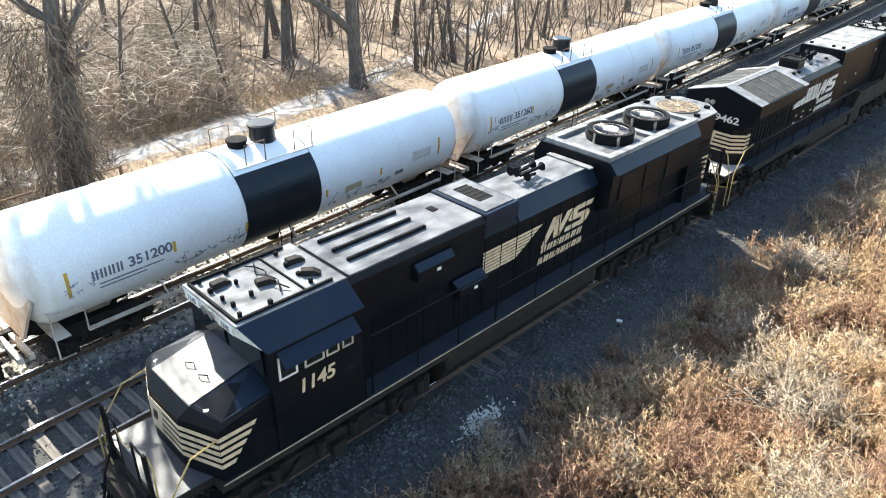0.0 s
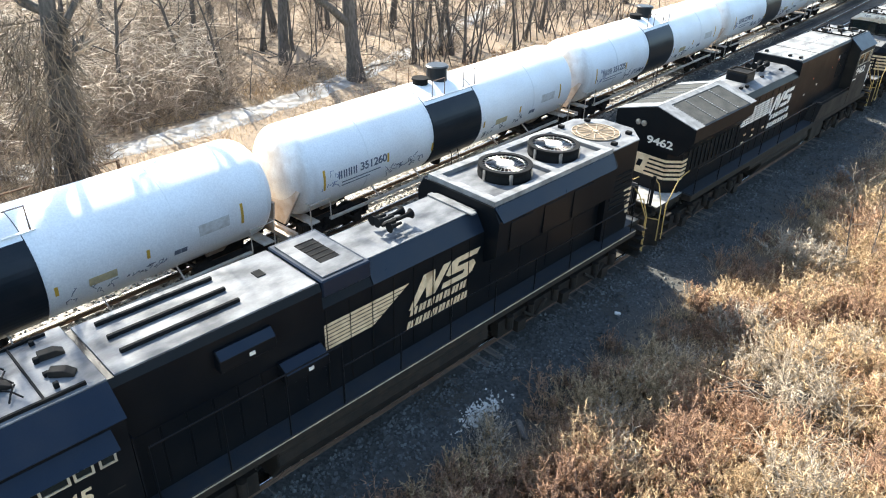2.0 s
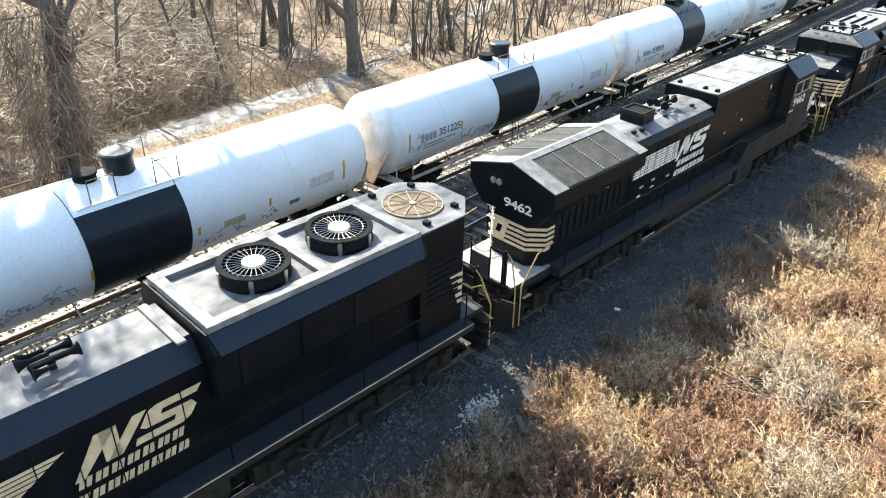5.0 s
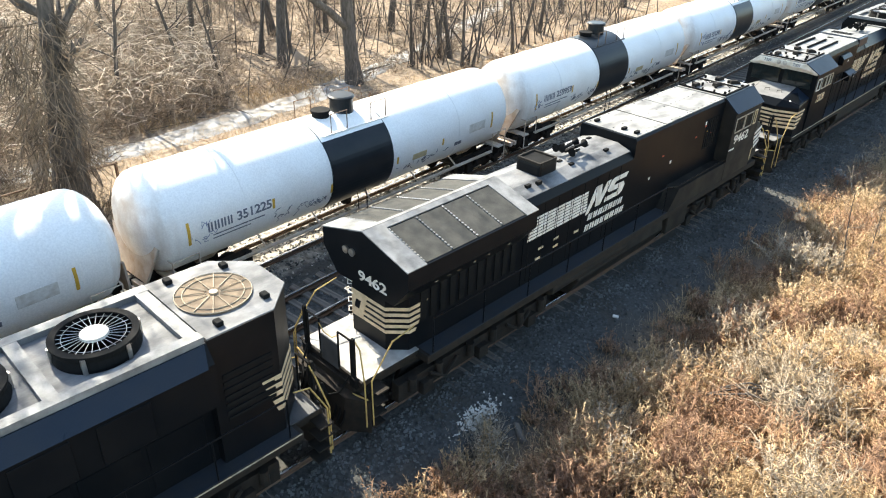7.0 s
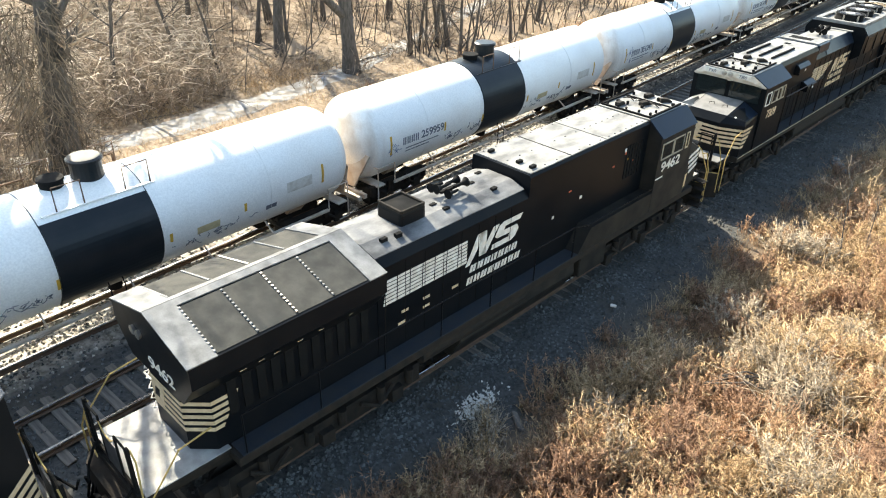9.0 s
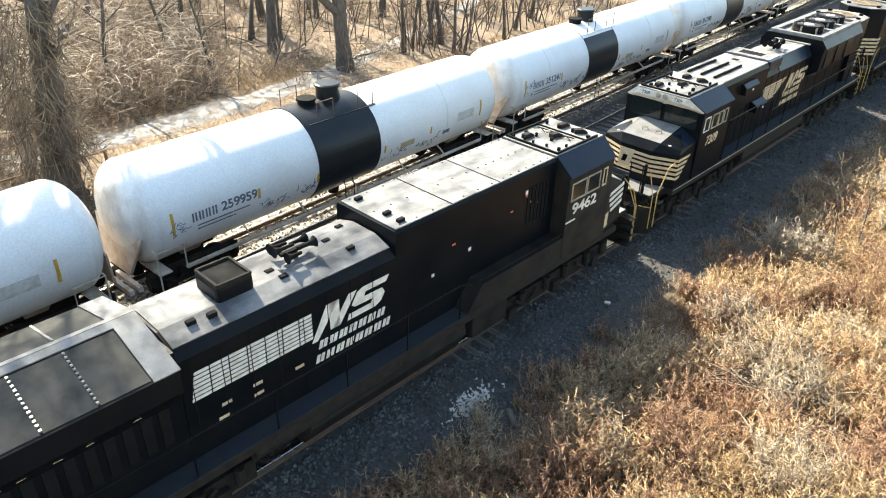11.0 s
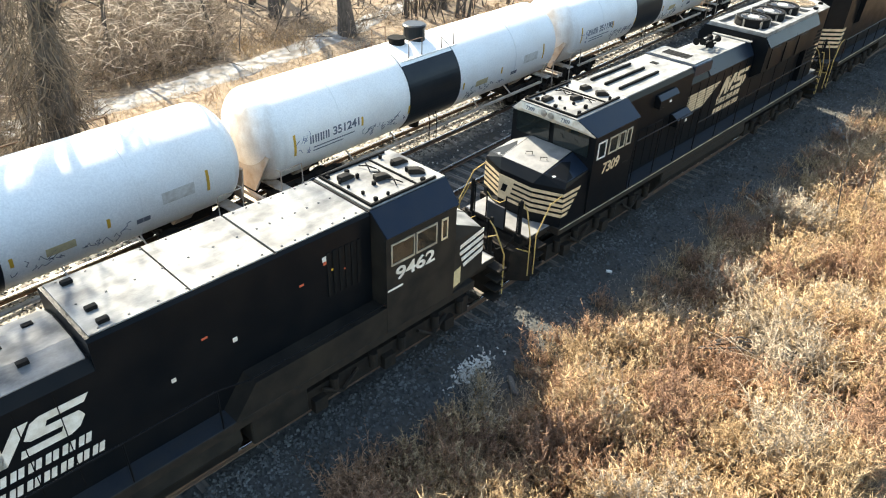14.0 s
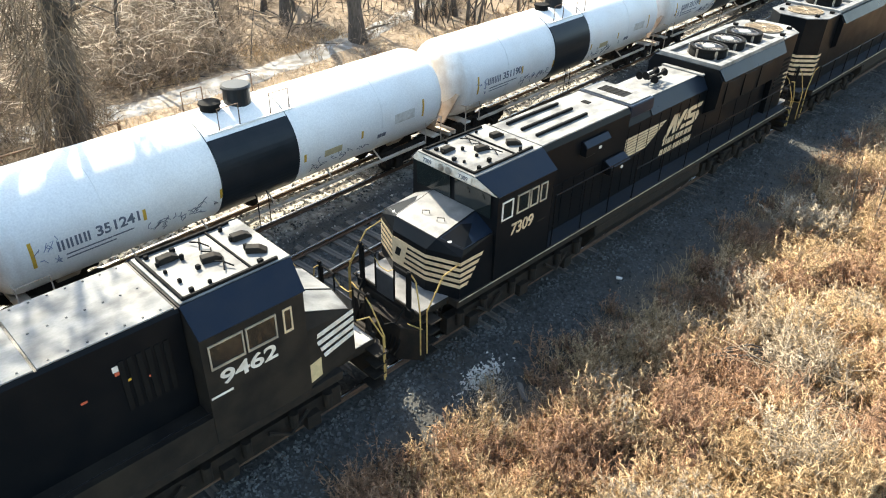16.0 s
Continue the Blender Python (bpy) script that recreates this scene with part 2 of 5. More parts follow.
def truck(parent, y, z=0.0, axles=(-2.05, 0.0, 2.05), r=0.53, mat=FRAME, name="truck"):
    L = 2.9 if len(axles) > 2 else 1.45
    bm = boxes((-0.25, 0.25, y - L * 0.6, y + L * 0.6, 0.5, 0.85))
    for s in (-1, 1):
        prof = [(s * 0.98, 0.42), (s * 1.22, 0.42), (s * 1.22, 0.95), (s * 0.98, 0.95)]
        prism(prof, y - L, y + L, bm)
        for a in axles:
            box(bm, *sorted((s * 1.2, s * 1.38)), y + a - 0.17, y + a + 0.17, 0.36, 0.72)
            for d in (-0.45, 0.45):
                lathe([(0.62, 0.11), (1.02, 0.11)], "z", (s * 1.28, y + a + d, 0), 10, bm)
        for d in (-L * 0.5, L * 0.5):
            tube([(s * 1.33, y + d - 0.5, 0.9), (s * 1.36, y + d, 0.55), (s * 1.33, y + d + 0.5, 0.9)], 0.05, bm)
    ob = part(name, bm, mat, parent)
    for a in axles:
        wb = bmesh.new()
        for s in (-1, 1):
            x0 = s * 0.72
            lathe([(x0 - 0.07, r - 0.02), (x0 - 0.05, r), (x0 + 0.05, r), (x0 + 0.06, r - 0.1), (x0 + 0.06, 0.1)], "x", (0, y + a, r), 24, wb)
        lathe([(-0.8, 0.09), (0.8, 0.09)], "x", (0, y + a, r), 10, wb)
        part("wheelset", wb, FRAME, ob)
    return ob

def handrail(parent, x, y0, y1, z0, z1, step, mat=BLACK, droop=True):
    bm = bmesh.new()
    pts = [(x, y0, z1), (x, y1, z1)]
    tube(pts, 0.022, bm)
    rail = part("handrail", bm, mat, parent)
    n = max(1, round((y1 - y0) / step))
    for k in range(n + 1):
        y = y0 + (y1 - y0) * k / n
        part("stanchion", tube([(x, y, z0), (x, y, z1)], 0.02), mat, rail)
    return rail

def radial_grille(parent, x, y, z, r, mat, hub, name="fan_grille", spokes=24):
    bm = bmesh.new()
    thin = 0.006 if hub > 0.25 else 0.011
    for rr in (1.0, 0.8):
        tube([(x + r * rr * math.cos(a), y + r * rr * math.sin(a), z) for a in (2 * math.pi * k / 32 for k in range(33))], thin, bm, 4)
    for k in range(spokes):
        a = 2 * math.pi * k / spokes
        tube([(x + 0.2 * r * math.cos(a), y + 0.2 * r * math.sin(a), z + 0.01), (x + r * math.cos(a), y + r * math.sin(a), z)], thin, bm, 4)
    g = part(name, bm, mat, parent)
    part("hub", lathe([(-0.03, r * hub), (0.03, r * hub * 0.96)], "z", (x, y, z), 24), PALE if hub > 0.25 else mat, g)
    return g

def roof_fan(parent, x, y, z, r):
    f = part("fan_housing", lathe([(0, r * 1.02), (0.06, r * 1.04), (0.2, r), (0.28, r * 1.03), (0.28, r * 0.93), (0.1, r * 0.9)], "z", (x, y, z), 36), RUBBER, parent, "black round fan shroud")
    part("fan_well", lathe([(0.0, r * 0.9), (0.08, r * 0.9)], "z", (x, y, z), 32), RUBBER, f)
    for k in range(10):
        blades = bmesh.new()
        a = 2 * math.pi * k / 10
        c, s = math.cos(a), math.sin(a)
        quad_plate(blades, [(x + 0.15 * c - 0.05 * s, y + 0.15 * s + 0.05 * c, z + 0.14), (x + 0.9 * r * c - 0.14 * s, y + 0.9 * r * s + 0.14 * c, z + 0.14),
                            (x + 0.9 * r * c + 0.14 * s, y + 0.9 * r * s - 0.14 * c, z + 0.22), (x + 0.15 * c + 0.05 * s, y + 0.15 * s - 0.05 * c, z + 0.18)], (0, 0, 1), 0.01)
        part("blade", blades, RUBBER, f)
    radial_grille(f, x, y, z + 0.3, r * 0.92, STEEL, 0.37, spokes=28)
    part("rim", lathe([(0.28, r * 1.04), (0.33, r * 1.04), (0.33, r * 0.86), (0.28, r * 0.86)], "z", (x, y, z), 36), RUBBER, f)
    for k in range(6):
        a = math.pi * k / 3 + 0.4
        part("bracket", boxes((x + r * 1.02 * math.cos(a) - 0.035, x + r * 1.02 * math.cos(a) + 0.035, y + r * 1.02 * math.sin(a) - 0.035, y + r * 1.02 * math.sin(a) + 0.035, z, z + 0.3)), STEEL, f)
    return f

def horn(parent, x, y, z):
    bm = boxes((x - 0.05, x + 0.05, y - 0.35, y + 0.35, z + 0.14, z + 0.2), (x - 0.04, x + 0.04, y - 0.06, y + 0.06, z - 0.02, z + 0.16))
    for dy, dz, sgn, ln in ((-0.3, 0.22, -1, 0.42), (0.0, 0.3, -1, 0.5), (0.3, 0.22, -1, 0.36), (0.15, 0.26, 1, 0.44), (-0.16, 0.24, 1, 0.4)):
        lathe([(0, 0.035), (0.6 * ln * sgn, 0.045), (0.9 * ln * sgn, 0.09), (ln * sgn, 0.13), (0.97 * ln * sgn, 0.11)], "y", (x + dy * 0.9, y, z + dz), 12, bm)
    return part("air_horn", bm, RUBBER, parent, "black five-chime air horn")

# ---- tracks and ground ----
LOCO_DRIFT, TANK_DRIFT = 0.065, 0.0101  # sideways metres per metre along
MID_X, TANK_X = -3.70, -7.374
NEAR, FAR = -30.0, 260.0

def sheet_height(x, y):
    e = x - LOCO_DRIFT * y
    h = -0.24
    if e > 2.6:
        h += -0.12 * min(1, (e - 2.6) / 1.0) + 0.5 * max(0, min(1, (e - 4.5) / 5.0))
    if x < -9.6:
        h += -0.35 * min(1, (-9.6 - x) / 1.6)
    rough = 0.05 if -9 < x and e < 2.4 else 0.16
    return h + rough * noise.noise(Vector((x * 0.5, y * 0.5, 0))) + 0.35 * rough * noise.noise(Vector((x * 2.1, y * 2.1, 3)))

def ground_material():
    m = bpy.data.materials.new("trackside_ground")
    m.use_nodes = True
    N, L = m.node_tree.nodes, m.node_tree.links
    bs = N["Principled BSDF"]
    bs.inputs["Roughness"].default_value, bs.inputs["Specular IOR Level"].default_value = 0.95, 0.2
    co = N.new("ShaderNodeTexCoord")
    sep = N.new("ShaderNodeSeparateXYZ")
    L.new(co.outputs["Object"], sep.inputs[0])
    def noise_tex(scale, detail=6):
        n = N.new("ShaderNodeTexNoise")
        n.inputs["Scale"].default_value, n.inputs["Detail"].default_value = scale, detail
        L.new(co.outputs["Object"], n.inputs["Vector"])
        return n.outputs["Fac"]
    def op(kind, a, b):
        n = N.new("ShaderNodeMath")
        n.operation = kind
        for k, v in enumerate((a, b)):
            if isinstance(v, (int, float)):
                n.inputs[k].default_value = v
            else:
                L.new(v, n.inputs[k])
        return n.outputs[0]
    def step(v, lo, hi):
        n = N.new("ShaderNodeMapRange")
        n.inputs["From Min"].default_value, n.inputs["From Max"].default_value = lo, hi
        L.new(v, n.inputs["Value"])
        return n.outputs[0]
    def blend(f, a, b):
        n = N.new("ShaderNodeMix")
        n.data_type = "RGBA"
        L.new(f, n.inputs["Factor"])
        for k, v in (("A", a), ("B", b)):
            if isinstance(v, tuple):
                n.inputs[k].default_value = (*v, 1)
            else:
                L.new(v, n.inputs[k])
        return n.outputs["Result"]
    wob = op("MULTIPLY", op("SUBTRACT", noise_tex(0.45), 0.5), 3.0)
    x = op("ADD", sep.outputs[0], wob)
    e = op("SUBTRACT", x, op("MULTIPLY", sep.outputs[1], LOCO_DRIFT))
    stones = blend(step(noise_tex(9), 0.3, 0.7), (0.042, 0.043, 0.042), (0.095, 0.094, 0.088))
    stones = blend(step(noise_tex(0.5), 0.45, 0.7), stones, (0.072, 0.064, 0.053))
    soil = blend(step(noise_tex(4), 0.35, 0.65), (0.09, 0.066, 0.048), (0.22, 0.16, 0.10))
    soil = blend(step(noise_tex(0.35), 0.4, 0.65), soil, (0.16, 0.11, 0.072))
    litter = blend(step(noise_tex(3.5), 0.35, 0.62), (0.12, 0.086, 0.06), (0.34, 0.265, 0.19))
    litter = blend(step(noise_tex(0.25), 0.42, 0.6), litter, (0.27, 0.205, 0.145))
    # far-track bed: light gravel with the sunlit strip painted in
    dusty = blend(step(noise_tex(6), 0.35, 0.62), (0.17, 0.155, 0.13), (0.45, 0.42, 0.37))
    stones = blend(step(op("MULTIPLY", op("ADD", sep.outputs[0], op("MULTIPLY", wob, 0.25)), -1.0), 5.5, 6.3), stones, dusty)
    col = blend(step(e, 2.8, 4.2), stones, soil)
    col = blend(step(op("MULTIPLY", x, -1.0), 9.6, 11.0), col, litter)
    L.new(col, bs.inputs["Base Color"])
    bp = N.new("ShaderNodeBump")
    bp.inputs["Strength"].default_value, bp.inputs["Distance"].default_value = 0.9, 0.05
    L.new(noise_tex(14, 8), bp.inputs["Height"])
    L.new(bp.outputs[0], bs.inputs["Normal"])
    return m

def build_ground():
    xs = np.concatenate([np.linspace(-2500, -110, 8), np.linspace(-100, -40, 25), np.arange(-39.5, 14, 0.45), np.linspace(15, 60, 20), np.linspace(80, 2500, 8)])
    ys = np.concatenate([np.linspace(-2500, -60, 6), np.arange(-40, 70, 0.6), np.arange(71, 170, 2.5), np.linspace(180, 3000, 14)])
    verts = [(x, y, sheet_height(x, y)) for y in ys for x in xs]
    n = len(xs)
    faces = [(j * n + i, j * n + i + 1, (j + 1) * n + i + 1, (j + 1) * n + i) for j in range(len(ys) - 1) for i in range(n - 1)]
    me = bpy.data.meshes.new("ground")
    me.from_pydata(verts, [], faces)
    me.materials.append(ground_material())
    for f in me.polygons:
        f.use_smooth = True
    tagged(new("ground", me), "dry leaf litter, dead grass and grey ballast ground", "ground", kind="structure")

build_ground()

def build_track(name, x0, drift, label, sunk=0.0):
    base = new(name)
    tagged(base, label, "railway track", "railway tracks", "structure")
    base.matrix_world = pose(x0, 0, 0, 0, 0, -math.degrees(math.atan(drift)))
    for s in (-1, 1):
        head = [(s * 0.7175 - 0.036, -0.045), (s * 0.7175 + 0.036, -0.045), (s * 0.7175 + 0.036, -0.008), (s * 0.7175 + 0.028, 0), (s * 0.7175 - 0.028, 0), (s * 0.7175 - 0.036, -0.008)]
        web = [(s * 0.7175 - 0.07, -0.17), (s * 0.7175 + 0.07, -0.17), (s * 0.7175 + 0.06, -0.15), (s * 0.7175 + 0.012, -0.13), (s * 0.7175 + 0.012, -0.045),
               (s * 0.7175 - 0.012, -0.045), (s * 0.7175 - 0.012, -0.13), (s * 0.7175 - 0.06, -0.15)]
        r = part("rail", prism(web, NEAR, FAR), RUST, base, "rusty steel rail with a bright worn head")
        part("rail_head", prism(head, NEAR, FAR), RAIL, r)
    meshes = []
    for k in range(5):
        bm = soft(boxes((-1.3, 1.3, -0.115, 0.115, -0.34, -0.165)), 0.015)
        for v in bm.verts:
            v.co += Vector((random.uniform(-0.03, 0.03), random.uniform(-0.012, 0.012), random.uniform(-0.012, 0.008)))
        meshes.append(finish(bm, "sleeper", TIE))
    for k in range(230):
        y = -6 + 0.55 * k
        ob = new("sleeper", random.choice(meshes))
        ob.parent = base
        ob.matrix_local = pose(random.uniform(-0.04, 0.04), y, random.uniform(-0.012, 0.008) - sunk, 0, 0, random.uniform(-1.2, 1.2))
    return base

# ---- locomotives ----
def stripes_end(parent, y_front, y_corner, x_mid, x_side, z0, z1, side_len):
    """Bands round a nose: across the front facets and back along the near and far sides, with slanted ends."""
    n = 5
    h = (z1 - z0) / (n - 0.35)
    for k in range(n):
        a, b = z0 + k * h, z0 + k * h + h * 0.56
        bm = bmesh.new()
        quad_plate(bm, [(-x_mid, y_front - 0.004, a), (x_mid, y_front - 0.004, a), (x_mid, y_front - 0.004, b), (-x_mid, y_front - 0.004, b)], (0, -1, 0), 0.006)
        for s in (-1, 1):
            d = Vector((s * (y_corner - y_front), -(x_side - x_mid), 0)).normalized()
            o = d * 0.004
            p, q = Vector((s * x_mid, y_front, 0)) + o, Vector((s * x_side, y_corner, 0)) + o
            quad_plate(bm, [p + Vector((0, 0, a)), q + Vector((0, 0, a)), q + Vector((0, 0, b)), p + Vector((0, 0, b))], d, 0.006)
            l0, l1 = side_len * (0.35 + 0.65 * k / (n - 1)), side_len * (0.35 + 0.65 * (k + 0.5) / (n - 1))
            quad_plate(bm, [(s * (x_side + 0.004), y_corner, a), (s * (x_side + 0.004), y_corner + l0, a), (s * (x_side + 0.004), y_corner + l1, b), (s * (x_side + 0.004), y_corner, b)], (s, 0, 0), 0.006)
        part("stripe", bm, CREAM, parent, "cream nose stripe")
    block = part("emblem_block", quad_plate(bmesh.new(), [(-x_mid, y_front - 0.011, z0), (-x_mid * 0.35, y_front - 0.011, z0), (-x_mid * 0.02, y_front - 0.011, z1), (-x_mid, y_front - 0.011, z1)], (0, -1, 0), 0.004), CREAM, parent, "cream block at the stripes' middle")
    zm = (z0 + z1) / 2
    mark = [(-0.84, -0.12), (-0.55, -0.12), (-0.42, 0.13), (-0.72, 0.13)]
    part("emblem_shape", quad_plate(bmesh.new(), [(x_mid * a, y_front - 0.016, zm + b) for a, b in mark], (0, -1, 0), 0.004), BLACK, block)

def emblem(parent, x, y0, y1, ys, z0, z1, mat, bars, slant, reach=0.0, seams=6):
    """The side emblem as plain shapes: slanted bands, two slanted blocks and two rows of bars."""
    n = 7
    h = (z1 - z0) / n
    for k in range(n):
        a, b = z0 + k * h, z0 + k * h + h * 0.72
        s0, s1 = y0 + slant * (a - z0), ys - 0.06 - reach * (z1 - a)
        part("emblem_band", quad_plate(bmesh.new(), [(x, s0, a), (x, s1, a), (x, s1 + max(slant, reach) * (b - a), b), (x, s0 + slant * (b - a), b)], (1, 0, 0), 0.006), mat, parent)
    for j in range(1, seams + 1):
        yy = y0 + (ys - y0) * j / (seams + 1)
        part("panel_seam", quad_plate(bmesh.new(), [(x, yy, z0), (x, yy + 0.025, z0), (x, yy + 0.025 + slant * 0.1, z1), (x, yy + slant * 0.1, z1)], (1, 0, 0), 0.009), BLACK, parent)
    w = y1 - ys
    for q in ([(-0.02, -0.18), (0.06, -0.18), (0.2, 1), (0.02, 1)], [(0.05, 1), (0.2, 1), (0.36, 0), (0.22, 0)], [(0.24, 0), (0.36, 0), (0.46, 1), (0.34, 1)],
              [(0.47, 0.0), (0.9, 0.0), (0.97, 0.12), (0.99, 0.4), (0.92, 0.6), (0.63, 0.62), (0.63, 0.78), (0.95, 0.78), (0.97, 1.0), (0.55, 1.0), (0.48, 0.9), (0.46, 0.5), (0.52, 0.4), (0.8, 0.38), (0.8, 0.22), (0.46, 0.22)]):
        bm = quad_plate(bmesh.new(), [(x, ys + w * c + 0.16 * w * d, z0 + (z1 - z0) * d) for c, d in q], (1, 0, 0), 0.007)
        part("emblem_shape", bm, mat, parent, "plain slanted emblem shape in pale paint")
    side_bars(mat, parent, x, bars)

def platform_rails(parent, y0, y1, out, deck=1.62):
    """The end platform's yellow and black grab rails, steps and coupler."""
    s = -1 if out < 0 else 1
    for x in (-1.42, 1.42):
        part("grab_rail", tube([(x, y1, deck + 1.05), (x, (y0 + y1) / 2, deck + 0.95), (x * 1.02, y0, deck + 0.2), (x * 1.04, y0, 0.55)], 0.019), YELLOW, parent, "yellow grab rail")
        part("grab_rail", tube([(x * 0.62, y0 - s * 0.0, deck + 1.0), (x * 0.75, y0, deck + 0.85), (x * 0.95, y0 + s * 0.12, deck + 0.1), (x * 0.97, y0 + s * 0.12, 0.5)], 0.019), YELLOW, parent, "yellow grab rail")
        for k in range(4):
            z = 0.45 + 0.3 * k
            part("step", boxes((min(x * 0.75, x * 1.05), max(x * 0.75, x * 1.05), min(y0, y0 - s * 0.35) + 0.04 * k, max(y0, y0 - s * 0.35) + 0.04 * k, z, z + 0.035)), FRAME, parent)
    for x in (-0.8, -0.35, 0.35, 0.8):
        part("stanchion", tube([(x, y0 + s * 0.05, deck), (x, y0 + s * 0.05, deck + 1.0)], 0.024), RUBBER, parent)
    part("end_rail", tube([(-0.85, y0 + s * 0.05, deck + 1.0), (-0.35, y0 + s * 0.05, deck + 1.0)], 0.024), RUBBER, parent)
    part("end_rail", tube([(0.35, y0 + s * 0.05, deck + 1.0), (0.85, y0 + s * 0.05, deck + 1.0)], 0.024), RUBBER, parent)
    part("pilot", hull([(-1.4, y0, 1.2), (1.4, y0, 1.2), (-1.4, y0, 0.25), (1.4, y0, 0.25), (-0.9, y0 + s * 0.35, 1.2), (0.9, y0 + s * 0.35, 1.2), (-0.8, y0 + s * 0.4, 0.18), (0.8, y0 + s * 0.4, 0.18)]), FRAME, parent, "black snowplough pilot")
    part("coupler", soft(boxes((-0.12, 0.12, min(y0, y0 + s * 0.75), max(y0, y0 + s * 0.75), 0.72, 0.98), (-0.2, 0.2, *sorted((y0 + s * 0.5, y0 + s * 0.78)), 0.68, 1.05)), 0.03), FRAME, parent)
    part("drop_step", soft(boxes((-0.32, 0.32, *sorted((y0 + s * 0.02, y0 + s * 0.06)), deck - 0.1, deck + 0.62)), 0.01), NOSEDARK, parent, "hinged dark steel crossing plate, raised")
    for x in (-0.9, 0.9):
        part("end_panel", soft(boxes((x - 0.05, x + 0.05, *sorted((y0 + s * 0.02, y0 + s * 0.09)), deck - 0.2, deck + 1.1)), 0.012), RUBBER, parent)
        part("cable_box", soft(boxes((x - 0.12, x + 0.12, *sorted((y0, y0 + s * 0.12)), deck - 0.25, deck + 0.02)), 0.015), RUBBER, parent)
        part("jumper_cable", tube([(x * 0.9, y0 + s * 0.1, deck + 0.05), (x * 0.8, y0 + s * 0.35, deck - 0.35), (x * 0.5, y0 + s * 0.5, deck - 0.5), (x * 0.35, y0 + s * 0.55, deck - 0.2)], 0.028), RUBBER, parent)
    part("chain", tube([(-0.35, y0 + s * 0.06, deck + 0.9), (-0.15, y0 + s * 0.07, deck + 0.74), (0.15, y0 + s * 0.07, deck + 0.74), (0.35, y0 + s * 0.06, deck + 0.9)], 0.014), YELLOW, parent)
    part("cut_lever", tube([(-1.35, y0 + s * 0.05, 1.25), (-0.3, y0 + s * 0.2, 1.1), (0.3, y0 + s * 0.2, 1.1), (1.35, y0 + s * 0.05, 1.25)], 0.02), YELLOW, parent)
    for x in (-0.85, -0.7, -0.55, 0.55, 0.7, 0.85):
        part("brake_hose", tube([(x, y0, 1.05), (x, y0 + s * 0.3, 0.95), (x * 1.05, y0 + s * 0.42, 0.6), (x, y0 + s * 0.5, 0.4)], 0.03), RUBBER, parent)

def roof_clutter(parent, y0, y1, z, w, seed):
    """Cab roof fittings: a dark lip round the edge, a cross seam, rows of lifting lugs, aerial boxes and crossed cables."""
    rnd = random.Random(seed)
    L = y1 - y0
    for a, b, c, d in ((-w, w, y0 - 0.02, y0 + 0.03), (w - 0.04, w + 0.01, y0, y1 - 0.1), (-w - 0.01, -w + 0.04, y0, y1 - 0.1)):
        part("roof_lip", boxes((a, b, c, d, z, z + 0.06)), RUBBER, parent)
    yy = y0 + 0.68 * L
    part("roof_seam", boxes((-w, w, yy, yy + 0.035, z, z + 0.04)), RUBBER, parent)
    for row, n in ((0.09, 5), (0.33, 4), (0.82, 4)):
        for k in range(n):
            x, y = -w * 0.82 + 1.64 * w * k / (n - 1) + rnd.uniform(-0.08, 0.08), y0 + row * L + rnd.uniform(-0.07, 0.07)
            a = rnd.uniform(0.03, 0.05)
            part("lifting_lug", soft(boxes((x - a, x + a, y - a, y + a, z, z + rnd.uniform(0.07, 0.13))), 0.01), RUBBER, parent)
    for k in range(3):
        x, y = -0.55 * w + 0.5 * w * k, yy - 0.30
        for q in (-1, 1):
            part("cable", tube([(x - 0.2, y - 0.1 * q, z + 0.05), (x, y, z + 0.09), (x + 0.2, y + 0.1 * q, z + 0.05)], 0.016), RUBBER, parent)
    for x, y, a in ((-0.5 * w, 0.2, 22), (0.45 * w, 0.88, -18), (-0.25 * w, 0.9, 14), (0.1 * w, 0.5, 8)):
        ob = part("aerial_box", soft(prism([(-0.2, 0), (0.2, 0), (0.2, 0.05), (0.06, 0.13), (-0.2, 0.13)], -0.09, 0.09), 0.012), FRAME, parent)
        ob.matrix_local = pose(x, y0 + y * L, z, 0, 0, a + 70)

